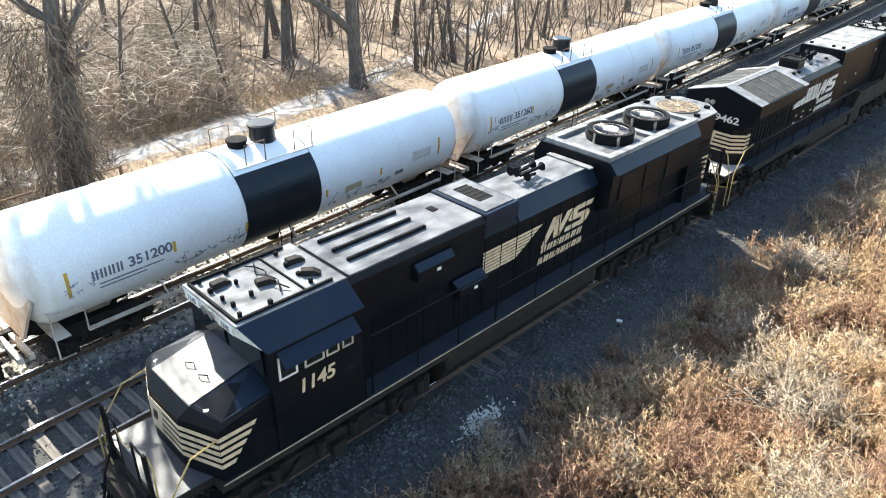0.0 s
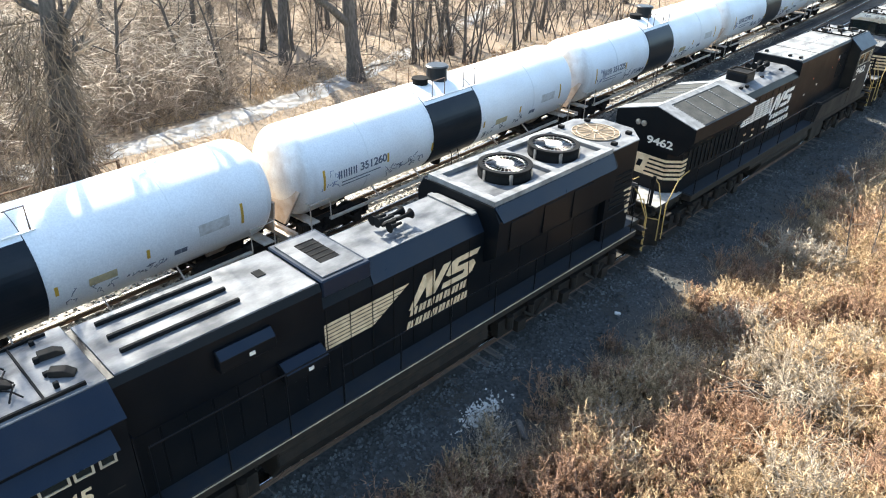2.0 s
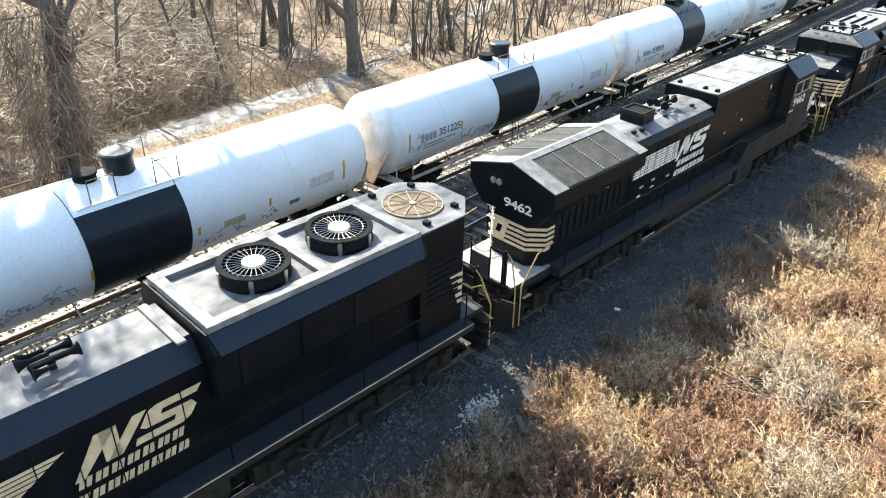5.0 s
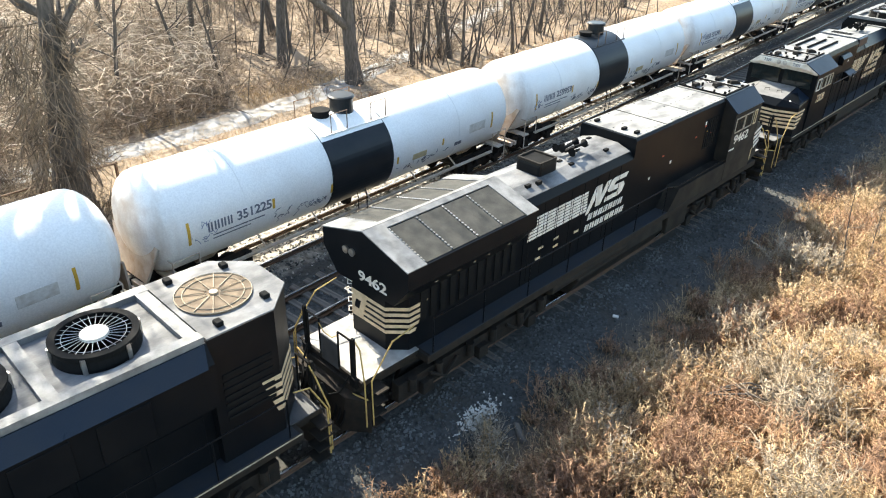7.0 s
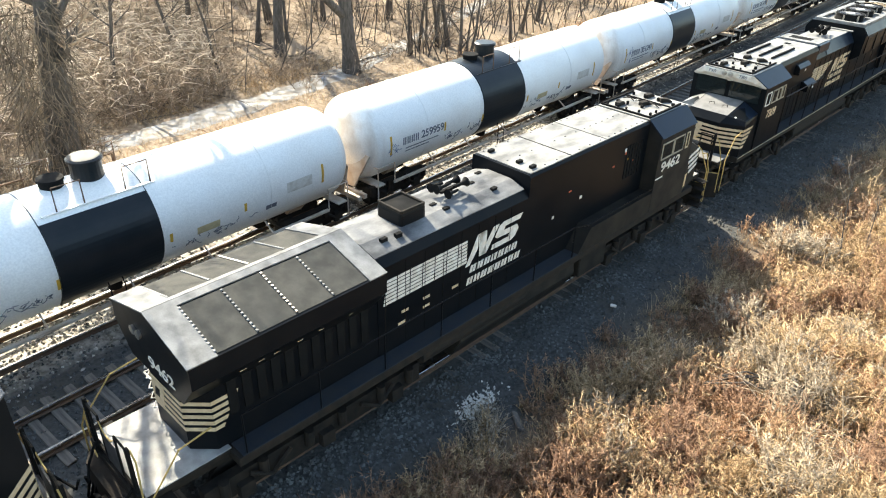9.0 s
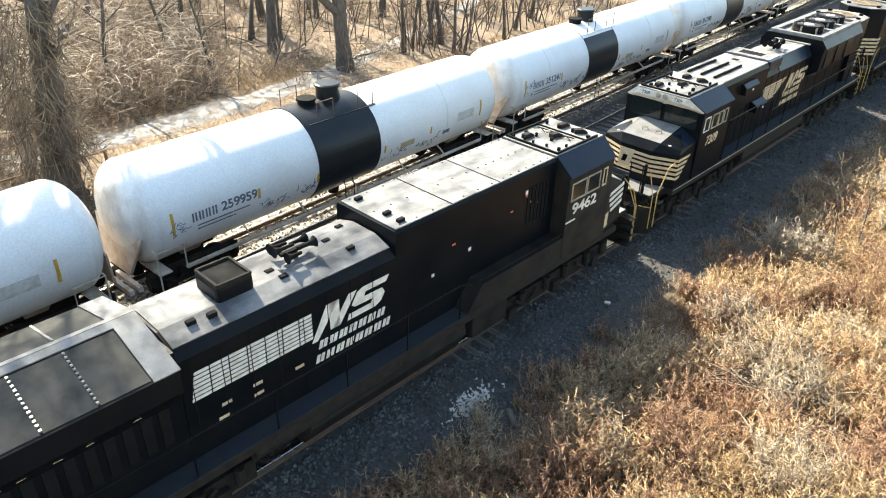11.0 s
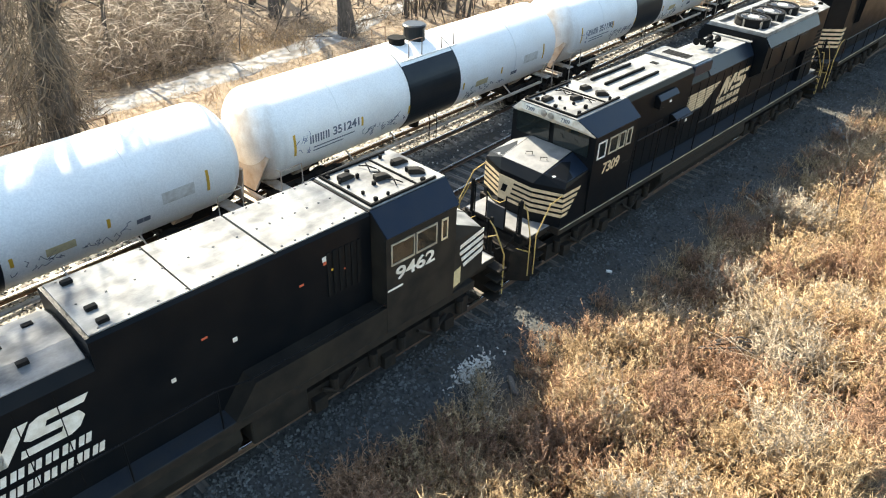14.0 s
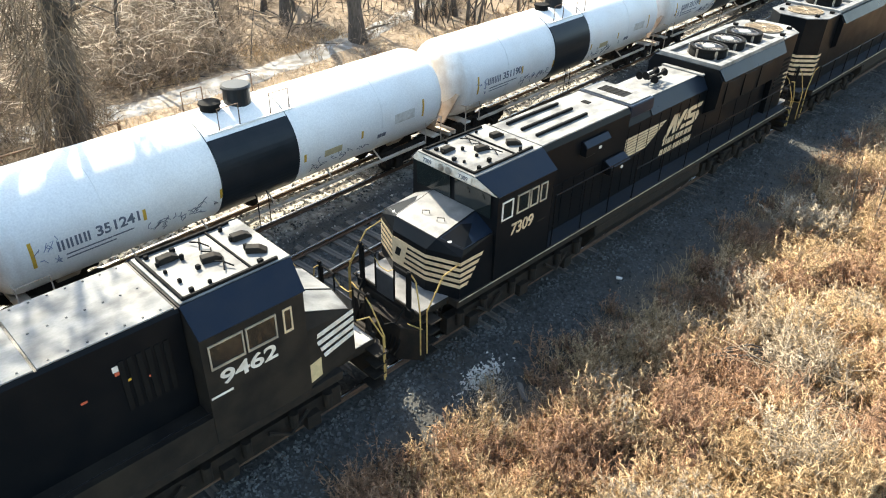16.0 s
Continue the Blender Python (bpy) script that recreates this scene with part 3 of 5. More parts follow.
def road_switcher(number, fans=(16.2, 18.3), ROOF=ROOFDARK, NOSETOP=NOSEDARK):
    """A six-axle freight locomotive, its nose towards -y."""
    lo = new("diesel_locomotive")
    tagged(lo, "black freight diesel locomotive with cream nose stripes, number %s" % number, "locomotive", "locomotives")
    part("underframe", soft(boxes((-1.5, 1.5, 1.75, 21.3, 1.4, 1.62), (-0.9, 0.9, 0.7, 22.0, 1.1, 1.42), (-1.2, 1.2, 0.72, 1.9, 1.5, 1.62), (-1.2, 1.2, 21.2, 22.0, 1.5, 1.62)), 0.01), FRAME, lo)
    for s in (-1, 1):
        part("sill_stripe", boxes((min(s * 1.502, s * 1.508), max(s * 1.502, s * 1.508), 1.8, 21.25, 1.575, 1.61)), SILL, lo, "thin grimy cream sill stripe")
    part("fuel_tank", soft(prism([(-1.35, 1.35), (1.35, 1.35), (1.4, 0.9), (1.05, 0.32), (-1.05, 0.32), (-1.4, 0.9)], 7.9, 14.4), 0.03), FRAME, lo, "grimy fuel tank")
    for s in (-1, 1):
        part("air_reservoir", lathe([(7.9, 0.1), (7.95, 0.19), (14.2, 0.19), (14.3, 0.1)], "y", (s * 1.2, 0, 1.2), 14), FRAME, lo)
    truck(lo, 4.6), truck(lo, 17.9)
    # nose and cab
    nose = []
    for s in (-1, 1):
        nose += [(s * 1.45, 1.85, 1.62), (s * 0.6, 1.5, 1.62), (s * 0.6, 1.52, 2.85), (s * 1.45, 1.87, 2.85), (s * 1.4, 2.0, 2.98), (s * 0.75, 1.72, 3.12), (s * 0.75, 3.1, 3.4), (s * 1.4, 3.1, 3.05), (s * 1.45, 3.1, 1.62)]
    part("nose", hull(nose), BLACK, lo)
    # gloss reflection on the nose top, put in as a grey plate
    part("nose_top", quad_plate(bmesh.new(), [(-0.74, 1.74, 3.128), (0.74, 1.74, 3.128), (0.74, 3.08, 3.402), (-0.74, 3.08, 3.402)], (0, -0.2, 0.98), 0.008), NOSETOP, lo, "nose top coloured grey for its gloss")
    for s in (-1, 1):
        # sun on the far-side facet is painted with the nose-top colour
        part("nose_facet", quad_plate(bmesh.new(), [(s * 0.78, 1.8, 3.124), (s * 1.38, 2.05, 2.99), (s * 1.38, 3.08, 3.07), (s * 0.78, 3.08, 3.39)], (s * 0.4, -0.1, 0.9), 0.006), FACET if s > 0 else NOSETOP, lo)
    part("nose_seam", boxes((-0.012, 0.012, 1.8, 1.82, 3.14, 3.15)), RUBBER, lo)
    stripes_end(lo, 1.5, 1.85, 0.6, 1.45, 1.95, 2.72, 0.75)
    part("headlight", lathe([(0, 0.1), (0.05, 0.11), (0.07, 0.07)], "z", (0.95, 1.95, 3.02), 14), PALE, lo)
    part("headlight", lathe([(0, 0.1), (0.05, 0.11), (0.07, 0.07)], "z", (-0.95, 1.95, 3.02), 14), PALE, lo)
    for x in (-0.25, 0.28):
        part("grab_iron", tube([(x, 2.2, 3.22), (x, 2.2, 3.32), (x + 0.16, 2.3, 3.34), (x + 0.16, 2.3, 3.24)], 0.012), RUBBER, lo)
    cab = part("cab", prism([(-1.5, 1.62), (1.5, 1.62), (1.5, 4.1), (1.0, 4.5), (-1.0, 4.5), (-1.5, 4.1)], 3.05, 5.25), BLACK, lo)
    part("cab_roof", soft(slab([(-1.0, 2.72), (1.0, 2.72), (1.0, 5.28), (-1.0, 5.28)], 4.5, 4.545), 0.01), ROOF, cab, "dusty light grey cab roof")
    for s in (-1, 1):
        n = Vector((s * 0.62, 0, 0.78))
        part("roof_facet", quad_plate(bmesh.new(), [(s * 1.0, 2.75, 4.5), (s * 1.54, 3.0, 4.07), (s * 1.54, 5.27, 4.07), (s * 1.0, 5.27, 4.5)], n, 0.03), FACET, cab)
        if number != "7309":
            part("window_awning", quad_plate(bmesh.new(), [(s * 1.5, 3.2, 3.98), (s * 1.78, 3.2, 3.74), (s * 1.78, 5.0, 3.74), (s * 1.5, 5.0, 3.98)], (s * 0.6, 0, 0.8), 0.015), FACET, cab, "black sun awning over the side windows, tinted as sky reflection")
        for y0, y1 in ((3.2, 3.62), (3.78, 4.25), (4.3, 4.62), (4.7, 4.98)):
            fb = boxes((s * 1.515 - 0.012, s * 1.515 + 0.012, y0, y1, 3.33, 3.37), (s * 1.515 - 0.012, s * 1.515 + 0.012, y0, y1, 3.82, 3.86),
                       (s * 1.515 - 0.012, s * 1.515 + 0.012, y0, y0 + 0.04, 3.37, 3.82), (s * 1.515 - 0.012, s * 1.515 + 0.012, y1 - 0.04, y1, 3.37, 3.82))
            w = part("window_frame", fb, PALE if y0 < 3.5 else SILL, cab)
            part("pane", boxes((s * 1.506 - 0.004, s * 1.506 + 0.004, y0 + 0.04, y1 - 0.04, 3.37, 3.82)), GLASS, w)
    for s in (-1, 1):
        part("windshield", quad_plate(bmesh.new(), [(s * 0.08, 3.04, 3.45), (s * 1.3, 3.04, 3.4), (s * 1.3, 3.0, 4.05), (s * 0.08, 3.0, 4.2)], (0, -1, 0), 0.02), GLASS, cab)
    part("visor", hull([(-1.0, 2.72, 4.5), (1.0, 2.72, 4.5), (-1.5, 3.0, 4.1), (1.5, 3.0, 4.1), (-0.9, 2.74, 4.28), (0.9, 2.74, 4.28), (-1.45, 3.04, 4.04), (1.45, 3.04, 4.04), (-1.0, 3.04, 4.5), (1.0, 3.04, 4.5)]), PALE, cab, "pale number-board visor over the windshield")
    for x in (-0.13, 0.13):
        part("lamp", lathe([(0, 0.09), (-0.05, 0.1), (-0.06, 0.02)], "y", (x, 2.74, 4.39), 14), STEEL, cab)
    for s in (-1, 1):
        board = part("number_board", boxes((s * 0.62 - 0.27, s * 0.62 + 0.27, 2.708, 2.722, 4.3, 4.46)), PALE, cab)
        writing(number, 0.16, end_text(s * 0.62, 2.704, 4.38), GREYTXT, board)
    writing(number, 0.47, side_text(1.502, 4.05, 2.9), CREAM, cab, slant=0.1)
    part("data_bar", boxes((1.5, 1.506, 4.7, 5.0, 2.72, 2.76)), BROWN, cab)
    roof_clutter(cab, 2.8, 5.1, 4.545, 0.9, int(number))
    part("cab_door", boxes((1.0, 1.506, 5.26, 5.3, 1.66, 3.6)), BLACK, cab)
    # hood
    hood = part("front_hood", prism([(-0.98, 1.62), (0.98, 1.62), (0.98, 4.3), (0.9, 4.45), (-0.9, 4.45), (-0.98, 4.3)], 5.3, 9.55), BLACK, lo)
    part("hood_roof", soft(slab([(-0.9, 5.42), (0.9, 5.42), (0.9, 9.5), (-0.9, 9.5)], 4.45, 4.49), 0.008), ROOF, hood, "dusty grey hood roof")
    for x in (-0.62, -0.1, 0.42):
        part("roof_rib", soft(boxes((x - 0.04, x + 0.04, 5.75, 8.05, 4.49, 4.57)), 0.01), RUBBER, hood, "dark raised roof rib")
    part("roof_vent", boxes((-0.3, -0.05, 8.75, 8.95, 4.49, 4.51)), RUBBER, hood)
    for y0, y1, z0, z1, x in ((7.1, 8.3, 3.7, 4.12, 1.2), (8.35, 9.4, 2.75, 3.15, 1.32)):
        part("side_box", soft(prism([(0.97, z0), (x, z0), (x, z1 - 0.15), (1.06, z1), (0.97, z1)], y0, y1), 0.015), BLACK, hood, "dark equipment box on the hood side")
        part("box_lid", quad_plate(bmesh.new(), [(1.06, y0 + 0.02, z1 + 0.004), (x, y0 + 0.02, z1 - 0.146), (x, y1 - 0.02, z1 - 0.146), (1.06, y1 - 0.02, z1 + 0.004)], (0.8, 0, 0.6), 0.008), FACET, hood)
        part("box_latch", boxes((x, x + 0.012, (y0 + y1) / 2, (y0 + y1) / 2 + 0.12, z0 + 0.1, z0 + 0.18)), PALE, hood)
    for k in range(8):
        y = 5.4 + 0.52 * k
        part("hood_door", soft(boxes((0.98, 0.995, y, y + 0.48, 1.75, 3.1)), 0.004), BLACK, hood)
    mid = part("middle_hood", prism([(-0.97, 1.62), (0.97, 1.62), (0.97, 3.85), (0.68, 4.32), (-0.68, 4.32), (-0.97, 3.85)], 9.5, 14.5), BLACK, lo)
    part("middle_roof", soft(slab([(-0.67, 10.9), (0.67, 10.9), (0.67, 14.45), (-0.67, 14.45)], 4.32, 4.345), 0.006), ROOF, mid, "sooty grey hood roof")
    for s in (-1, 1):
        part("hood_facet", quad_plate(bmesh.new(), [(s * 0.69, 10.9, 4.33), (s * 0.98, 10.9, 3.86), (s * 0.98, 14.45, 3.86), (s * 0.69, 14.45, 4.33)], (s * 0.85, 0, 0.52), 0.012), FACET, mid)
    part("exhaust_hatch", soft(slab([(-0.98, 9.58), (0.98, 9.58), (0.98, 10.85), (-0.98, 10.85)], 4.1, 4.5), 0.03), FACET, mid, "raised square exhaust hatch")
    part("hatch_top", soft(slab([(-0.86, 9.68), (0.86, 9.68), (0.86, 10.75), (-0.86, 10.75)], 4.5, 4.53), 0.008), ROOF, mid)
    part("roof_trim", soft(boxes((-0.7, 0.86, 14.12, 14.3, 4.35, 4.4)), 0.01), GREYROOF, mid, "pale cross strip at the roof step")
    for j in range(5):
        part("hatch_bar", boxes((-0.55 + 0.19 * j, -0.53 + 0.19 * j, 9.98, 10.48, 4.536, 4.55)), FRAME, mid)
    part("hatch_opening", boxes((-0.55, 0.4, 9.98, 10.48, 4.53, 4.536)), RUBBER, mid)
    horn(mid, 0.0, 12.35, 4.36)
    emblem(mid, 0.972, 9.35, 14.1, 12.05, 2.8, 3.47, CREAM, [(11.95, 13.9, 2.5, 2.7, 7), (11.85, 13.95, 2.16, 2.36, 8)], 0.25, 1.7, 0)
    # radiator end
    rad = part("radiator_hood", prism([(-0.97, 1.62), (0.97, 1.62), (0.97, 2.95), (1.38, 3.25), (1.42, 4.22), (1.2, 4.56), (-1.2, 4.56), (-1.42, 4.22), (-1.38, 3.25), (-0.97, 2.95)], 14.5, 19.7), BLACK, lo)
    tail = part("rear_hood", slab([(-1.18, 19.7), (1.18, 19.7), (1.18, 21.1), (0.55, 21.75), (-0.55, 21.75), (-1.18, 21.1)], 1.62, 4.58), BLACK, lo)
    part("rear_roof", soft(slab([(-1.2, 19.72), (1.2, 19.72), (1.2, 21.1), (0.56, 21.78), (-0.56, 21.78), (-1.2, 21.1)], 4.58, 4.62), 0.008), ROOF, tail, "dusty grey rear roof plate")
    rb = bmesh.new()
    yb = [14.7] + [(a + b) / 2 for a, b in zip(fans, fans[1:])] + [19.55]
    box(rb, -1.1, -0.86, 14.55, 19.68, 4.56, 4.70), box(rb, 0.98, 1.2, 14.55, 19.68, 4.56, 4.70)
    for k, y in enumerate(yb):
        box(rb, -0.86, 0.98, y - 0.14, y + 0.1, 4.56, 4.695)
    part("fan_deck_frame", rb, GREYROOF, rad, "pale grey frame round the fans")
    part("fan_deck", boxes((-0.86, 0.98, 14.6, 19.6, 4.56, 4.585)), ROOF, rad)
    for s in (-1, 1):
        part("radiator_facet", quad_plate(bmesh.new(), [(s * 1.22, 14.52, 4.56), (s * 1.46, 14.6, 4.2), (s * 1.46, 19.55, 4.2), (s * 1.22, 19.65, 4.56)], (s * 0.83, 0, 0.55), 0.02), FACET, rad, "black sloped eave, tinted blue as sky reflection")
    for y in fans:
        roof_fan(rad, 0.1, y, 4.585, 0.7 if len(fans) < 3 else 0.62)
    radial_grille(tail, 0.0, 20.55, 4.66, 0.72, CAGE, 0.12, "round_grille", 12)
    part("grille_disc", lathe([(0, 0.72), (0.03, 0.72)], "z", (0, 20.55, 4.618), 32), DISC, tail, "brown dusty mesh disc")
    for x, y in ((-0.95, 20.1), (0.95, 20.1), (0.75, 21.2), (-0.75, 21.2)):
        part("lifting_lug", soft(boxes((x - 0.09, x + 0.09, y - 0.07, y + 0.07, 4.62, 4.72)), 0.015), RUBBER, tail)
    for y in (14.95, 16.3, 17.6):
        part("louvre", soft(boxes((1.395, 1.435, y, y + 0.9, 3.3, 4.1)), 0.01), BLACK, rad)
    for k in range(7):
        part("slat", boxes((1.18, 1.2, 19.9, 20.95, 2.6 + 0.17 * k, 2.68 + 0.17 * k)), RUBBER, tail)
    for y in (14.8, 16.0, 17.2, 18.4):
        part("hood_door", soft(boxes((0.97, 0.985, y, y + 1.1, 1.75, 2.85)), 0.004), BLACK, rad)
    for k in range(8):
        part("panel_seam", boxes((0.978, 0.99, 9.6 + 0.62 * k, 9.62 + 0.62 * k, 1.7, 3.8)), RUBBER, mid)
    for s in (-1, 1):
        handrail(lo, s * 1.46, 5.5, 9.6, 1.62, 3.2, 1.37)
        handrail(lo, s * 1.46, 9.62, 21.0, 1.62, 2.62, 1.63)
        part("walkway", boxes((min(s * 0.99, s * 1.49), max(s * 0.99, s * 1.49), 5.4, 21.2, 1.62, 1.635)), WALK, lo)
    before = set(lo.children)
    stripes_end(lo, 0.0, 0.65, 0.55, 1.18, 2.2, 3.1, 0.4)
    writing(number, 0.36, end_text(0.0, -0.006, 3.75), PALE, lo)
    for o in set(lo.children) - before:
        o.matrix_local = pose(0, 21.752, 0, 0, 0, 180)
    for y0, y1 in ((0.75, 1.84), (21.1, 21.95)):
        part("end_deck", boxes((-1.18, 1.18, y0, y1, 1.62, 1.64)), NOSETOP, lo)
    platform_rails(lo, 0.75, 1.85, -1), platform_rails(lo, 21.95, 21.2, 1)
    return lo

def wide_cab(number):
    """A six-axle locomotive with a winged radiator at the near end and its cab at the far end."""
    lo = new("diesel_locomotive")
    tagged(lo, "black freight diesel locomotive with winged radiator, number %s" % number, "locomotive", "locomotives")
    part("underframe", soft(boxes((-1.5, 1.5, 2.2, 20.4, 1.38, 1.6), (-0.9, 0.9, 0.4, 21.8, 1.1, 1.4), (-1.15, 1.15, 0.45, 2.3, 1.48, 1.6), (-1.15, 1.15, 20.3, 21.6, 1.48, 1.6)), 0.01), FRAME, lo)
    part("fuel_tank", soft(prism([(-1.3, 1.3), (1.3, 1.3), (1.38, 0.9), (1.05, 0.3), (-1.05, 0.3), (-1.38, 0.9)], 8.6, 13.6), 0.03), BROWN, lo, "dusty brown fuel tank")
    for s in (-1, 1):
        part("air_reservoir", lathe([(7.2, 0.1), (7.25, 0.2), (11.2, 0.2), (11.3, 0.1)], "y", (s * 1.25, 0, 1.18), 14), FRAME, lo)
        part("equipment_box", soft(boxes((min(s * 0.9, s * 1.4), max(s * 0.9, s * 1.4), 13.8, 15.2, 0.6, 1.36)), 0.03), BROWN, lo)
    truck(lo, 4.4), truck(lo, 17.6)
    rear = part("radiator_cab", slab([(-1.0, 2.05), (-0.6, 1.65), (0.6, 1.65), (1.0, 2.05), (1.0, 6.2), (-1.0, 6.2)], 1.6, 4.2), BLACK, lo)
    wing = prism([(-1.5, 3.72), (-1.02, 3.12), (1.02, 3.12), (1.5, 3.72), (1.5, 4.19), (0, 4.62), (-1.5, 4.19)], 1.55, 6.05)
    part("radiator_wing", wing, BLACK, rear, "overhanging winged radiator housing")
    for s in (-1, 1):
        n = Vector((s * 0.275, 0, 0.96))
        def on(x, y):
            return Vector((s * x, y, 4.62 - 0.2867 * x))
        for x0, x1, y0, y1 in ((0.0, 1.5, 1.53, 2.12), (0.0, 1.5, 5.6, 6.07), (0.0, 0.16, 2.12, 5.6)):
            part("wing_cap", quad_plate(bmesh.new(), [on(x0, y0), on(x1, y0), on(x1, y1), on(x0, y1)], n, 0.03), GREYROOF, rear, "grey sheet cap of the radiator")
    for s in (-1, 1):
        n = Vector((s * 0.275, 0, 0.96))
        for k in range(4):
            y0 = 2.14 + 0.866 * k
            pts = [Vector((s * x, y, 4.62 - 0.2867 * x)) for x, y in ((0.2, y0), (1.44, y0), (1.44, y0 + 0.84), (0.2, y0 + 0.84))]
            part("screen", quad_plate(bmesh.new(), pts, n, 0.012), SCREEN, rear, "dark mesh radiator screen")
            for j in range(13):
                st = bmesh.new()
                x = 0.24 + 0.095 * j
                c = Vector((s * x, y0 - 0.015, 4.62 - 0.2867 * x)) + n * 0.02
                box(st, c.x - 0.026, c.x + 0.026, c.y - 0.022, c.y + 0.022, c.z - 0.012, c.z + 0.02)
                part("clip", st, STEEL if k == 2 else GREYROOF, rear)
    stripes_end(rear, 1.65, 2.05, 0.6, 1.0, 2.1, 2.85, 0.55)
    writing(number, 0.37, end_text(0.3, 1.542, 3.42), PALE, rear, width=1.4)
    # sunlight on the left chamfer, added as a pale strip
    part("sunlit_corner_strip", quad_plate(bmesh.new(), [(-0.98, 2.02, 1.7), (-0.8, 1.84, 1.7), (-0.8, 1.84, 3.1), (-0.98, 2.02, 3.1)], (-0.7, -0.7, 0), 0.02), PALE, rear, "pale strip painted as sun on the corner facet")
    for k in range(5):
        part("grab_iron", tube([(-0.75, 1.8, 1.9 + 0.26 * k), (-0.82, 1.7, 1.9 + 0.26 * k), (-0.66, 1.58, 1.9 + 0.26 * k), (-0.6, 1.66, 1.9 + 0.26 * k)], 0.014), PALE, rear)
    part("end_cap", hull([(-1.02, 1.6, 4.15), (-0.2, 1.6, 4.4), (-1.02, 1.58, 3.75), (-0.2, 1.58, 4.1), (-1.02, 1.8, 4.15), (-0.2, 1.8, 4.4)]), PALE, rear)
    for z in (2.7, 3.05, 3.4, 3.75):
        part("ladder_rung", tube([(-0.85, 1.75, z), (-0.85, 1.62, z), (-0.55, 1.62, z), (-0.55, 1.8, z)], 0.018), PALE, rear)
    for x in (-0.1, 0.12):
        part("lamp", lathe([(0, 0.09), (-0.06, 0.1), (-0.07, 0.02)], "y", (x - 0.5, 1.55, 3.95), 12), STEEL, rear)
    for k in range(11):
        y = 2.4 + 0.33 * k
        part("louvre", soft(boxes((1.0, 1.03, y, y + 0.2, 2.3, 3.2)), 0.006), RUBBER, rear)
    for y in (2.6, 3.0, 3.35, 3.9, 4.4, 5.2):
        part("warning_label", boxes((1.26, 1.268, y, y + 0.14, 3.42, 3.47)), CREAM, rear)
    hood = part("engine_hood", prism([(-1.02, 1.6), (1.02, 1.6), (1.02, 3.95), (0.88, 4.16), (0.4, 4.3), (-0.4, 4.3), (-0.88, 4.16), (-1.02, 3.95)], 6.2, 11.45), BLACK, lo)
    part("hood_roof", prism([(-0.88, 4.165), (-0.4, 4.305), (0.4, 4.305), (0.88, 4.165), (0.88, 4.185), (0.4, 4.33), (-0.4, 4.33), (-0.88, 4.185)], 6.25, 11.4), ROOFDARK, hood, "sooty grey hood roof")
    stack = part("exhaust_chimney", soft(boxes((-0.42, 0.42, 7.45, 8.25, 4.25, 4.66)), 0.08, 2), BLACK, hood)
    part("stack_mouth", boxes((-0.36, 0.36, 7.52, 8.18, 4.655, 4.668)), RUBBER, stack)
    part("stack_rim", soft(boxes((-0.4, 0.4, 7.46, 7.52, 4.64, 4.72), (-0.4, 0.4, 8.18, 8.24, 4.64, 4.72), (-0.42, -0.36, 7.5, 8.2, 4.64, 4.72), (0.36, 0.42, 7.5, 8.2, 4.64, 4.72)), 0.01), FRAME, stack)
    horn(hood, 0.0, 9.5, 4.34)
    for x, y in ((0.55, 6.8), (0.6, 7.2), (0.1, 8.8), (0.45, 8.9), (-0.1, 10.4), (0.5, 10.6), (-0.4, 11.0)):
        part("roof_latch", boxes((x - 0.05, x + 0.05, y - 0.09, y + 0.09, 4.2, 4.36)), RUBBER, hood)
    emblem(hood, 1.022, 6.35, 11.0, 9.15, 2.95, 3.62, PALE, [(9.2, 11.1, 2.6, 2.8, 7), (9.1, 11.25, 2.26, 2.46, 8)], 0.2)
    for y, z in ((6.9, 2.5), (7.6, 2.55), (7.6, 2.3), (6.8, 2.2), (8.6, 2.4)):
        part("warning_label", boxes((1.02, 1.028, y, y + 0.22, z, z + 0.07)), CREAM, hood)
    for k in range(8):
        part("panel_seam", boxes((1.021, 1.03, 6.4 + 0.62 * k, 6.42 + 0.62 * k, 1.7, 3.9)), RUBBER, hood)
    mid = part("cab_hood", prism([(-1.02, 1.6), (1.02, 1.6), (1.02, 4.52), (0.97, 4.58), (-0.97, 4.58), (-1.02, 4.52)], 11.45, 17.4), BLACK, lo)
    for y0, y1 in ((11.52, 15.05), (15.1, 17.35)):
        part("hood_roof", soft(slab([(-0.95, y0), (0.95, y0), (0.95, y1), (-0.95, y1)], 4.58, 4.61), 0.006), ROOF, mid, "light grey hood roof")
        for x in (-0.86, 0.0, 0.86):
            for k in range(7):
                yy = y0 + 0.2 + (y1 - y0 - 0.4) * k / 6
                part("roof_bolt", boxes((x - 0.014, x + 0.014, yy - 0.018, yy + 0.018, 4.61, 4.628)), NOSEDARK, mid)
    part("roof_seam", boxes((-0.95, 0.95, 13.3, 13.33, 4.61, 4.62)), RUBBER, mid)
    for x in (-0.7, 0.3, 0.75):
        part("lifting_lug", soft(boxes((x - 0.06, x + 0.06, 11.75, 11.95, 4.61, 4.69)), 0.012), RUBBER, mid)
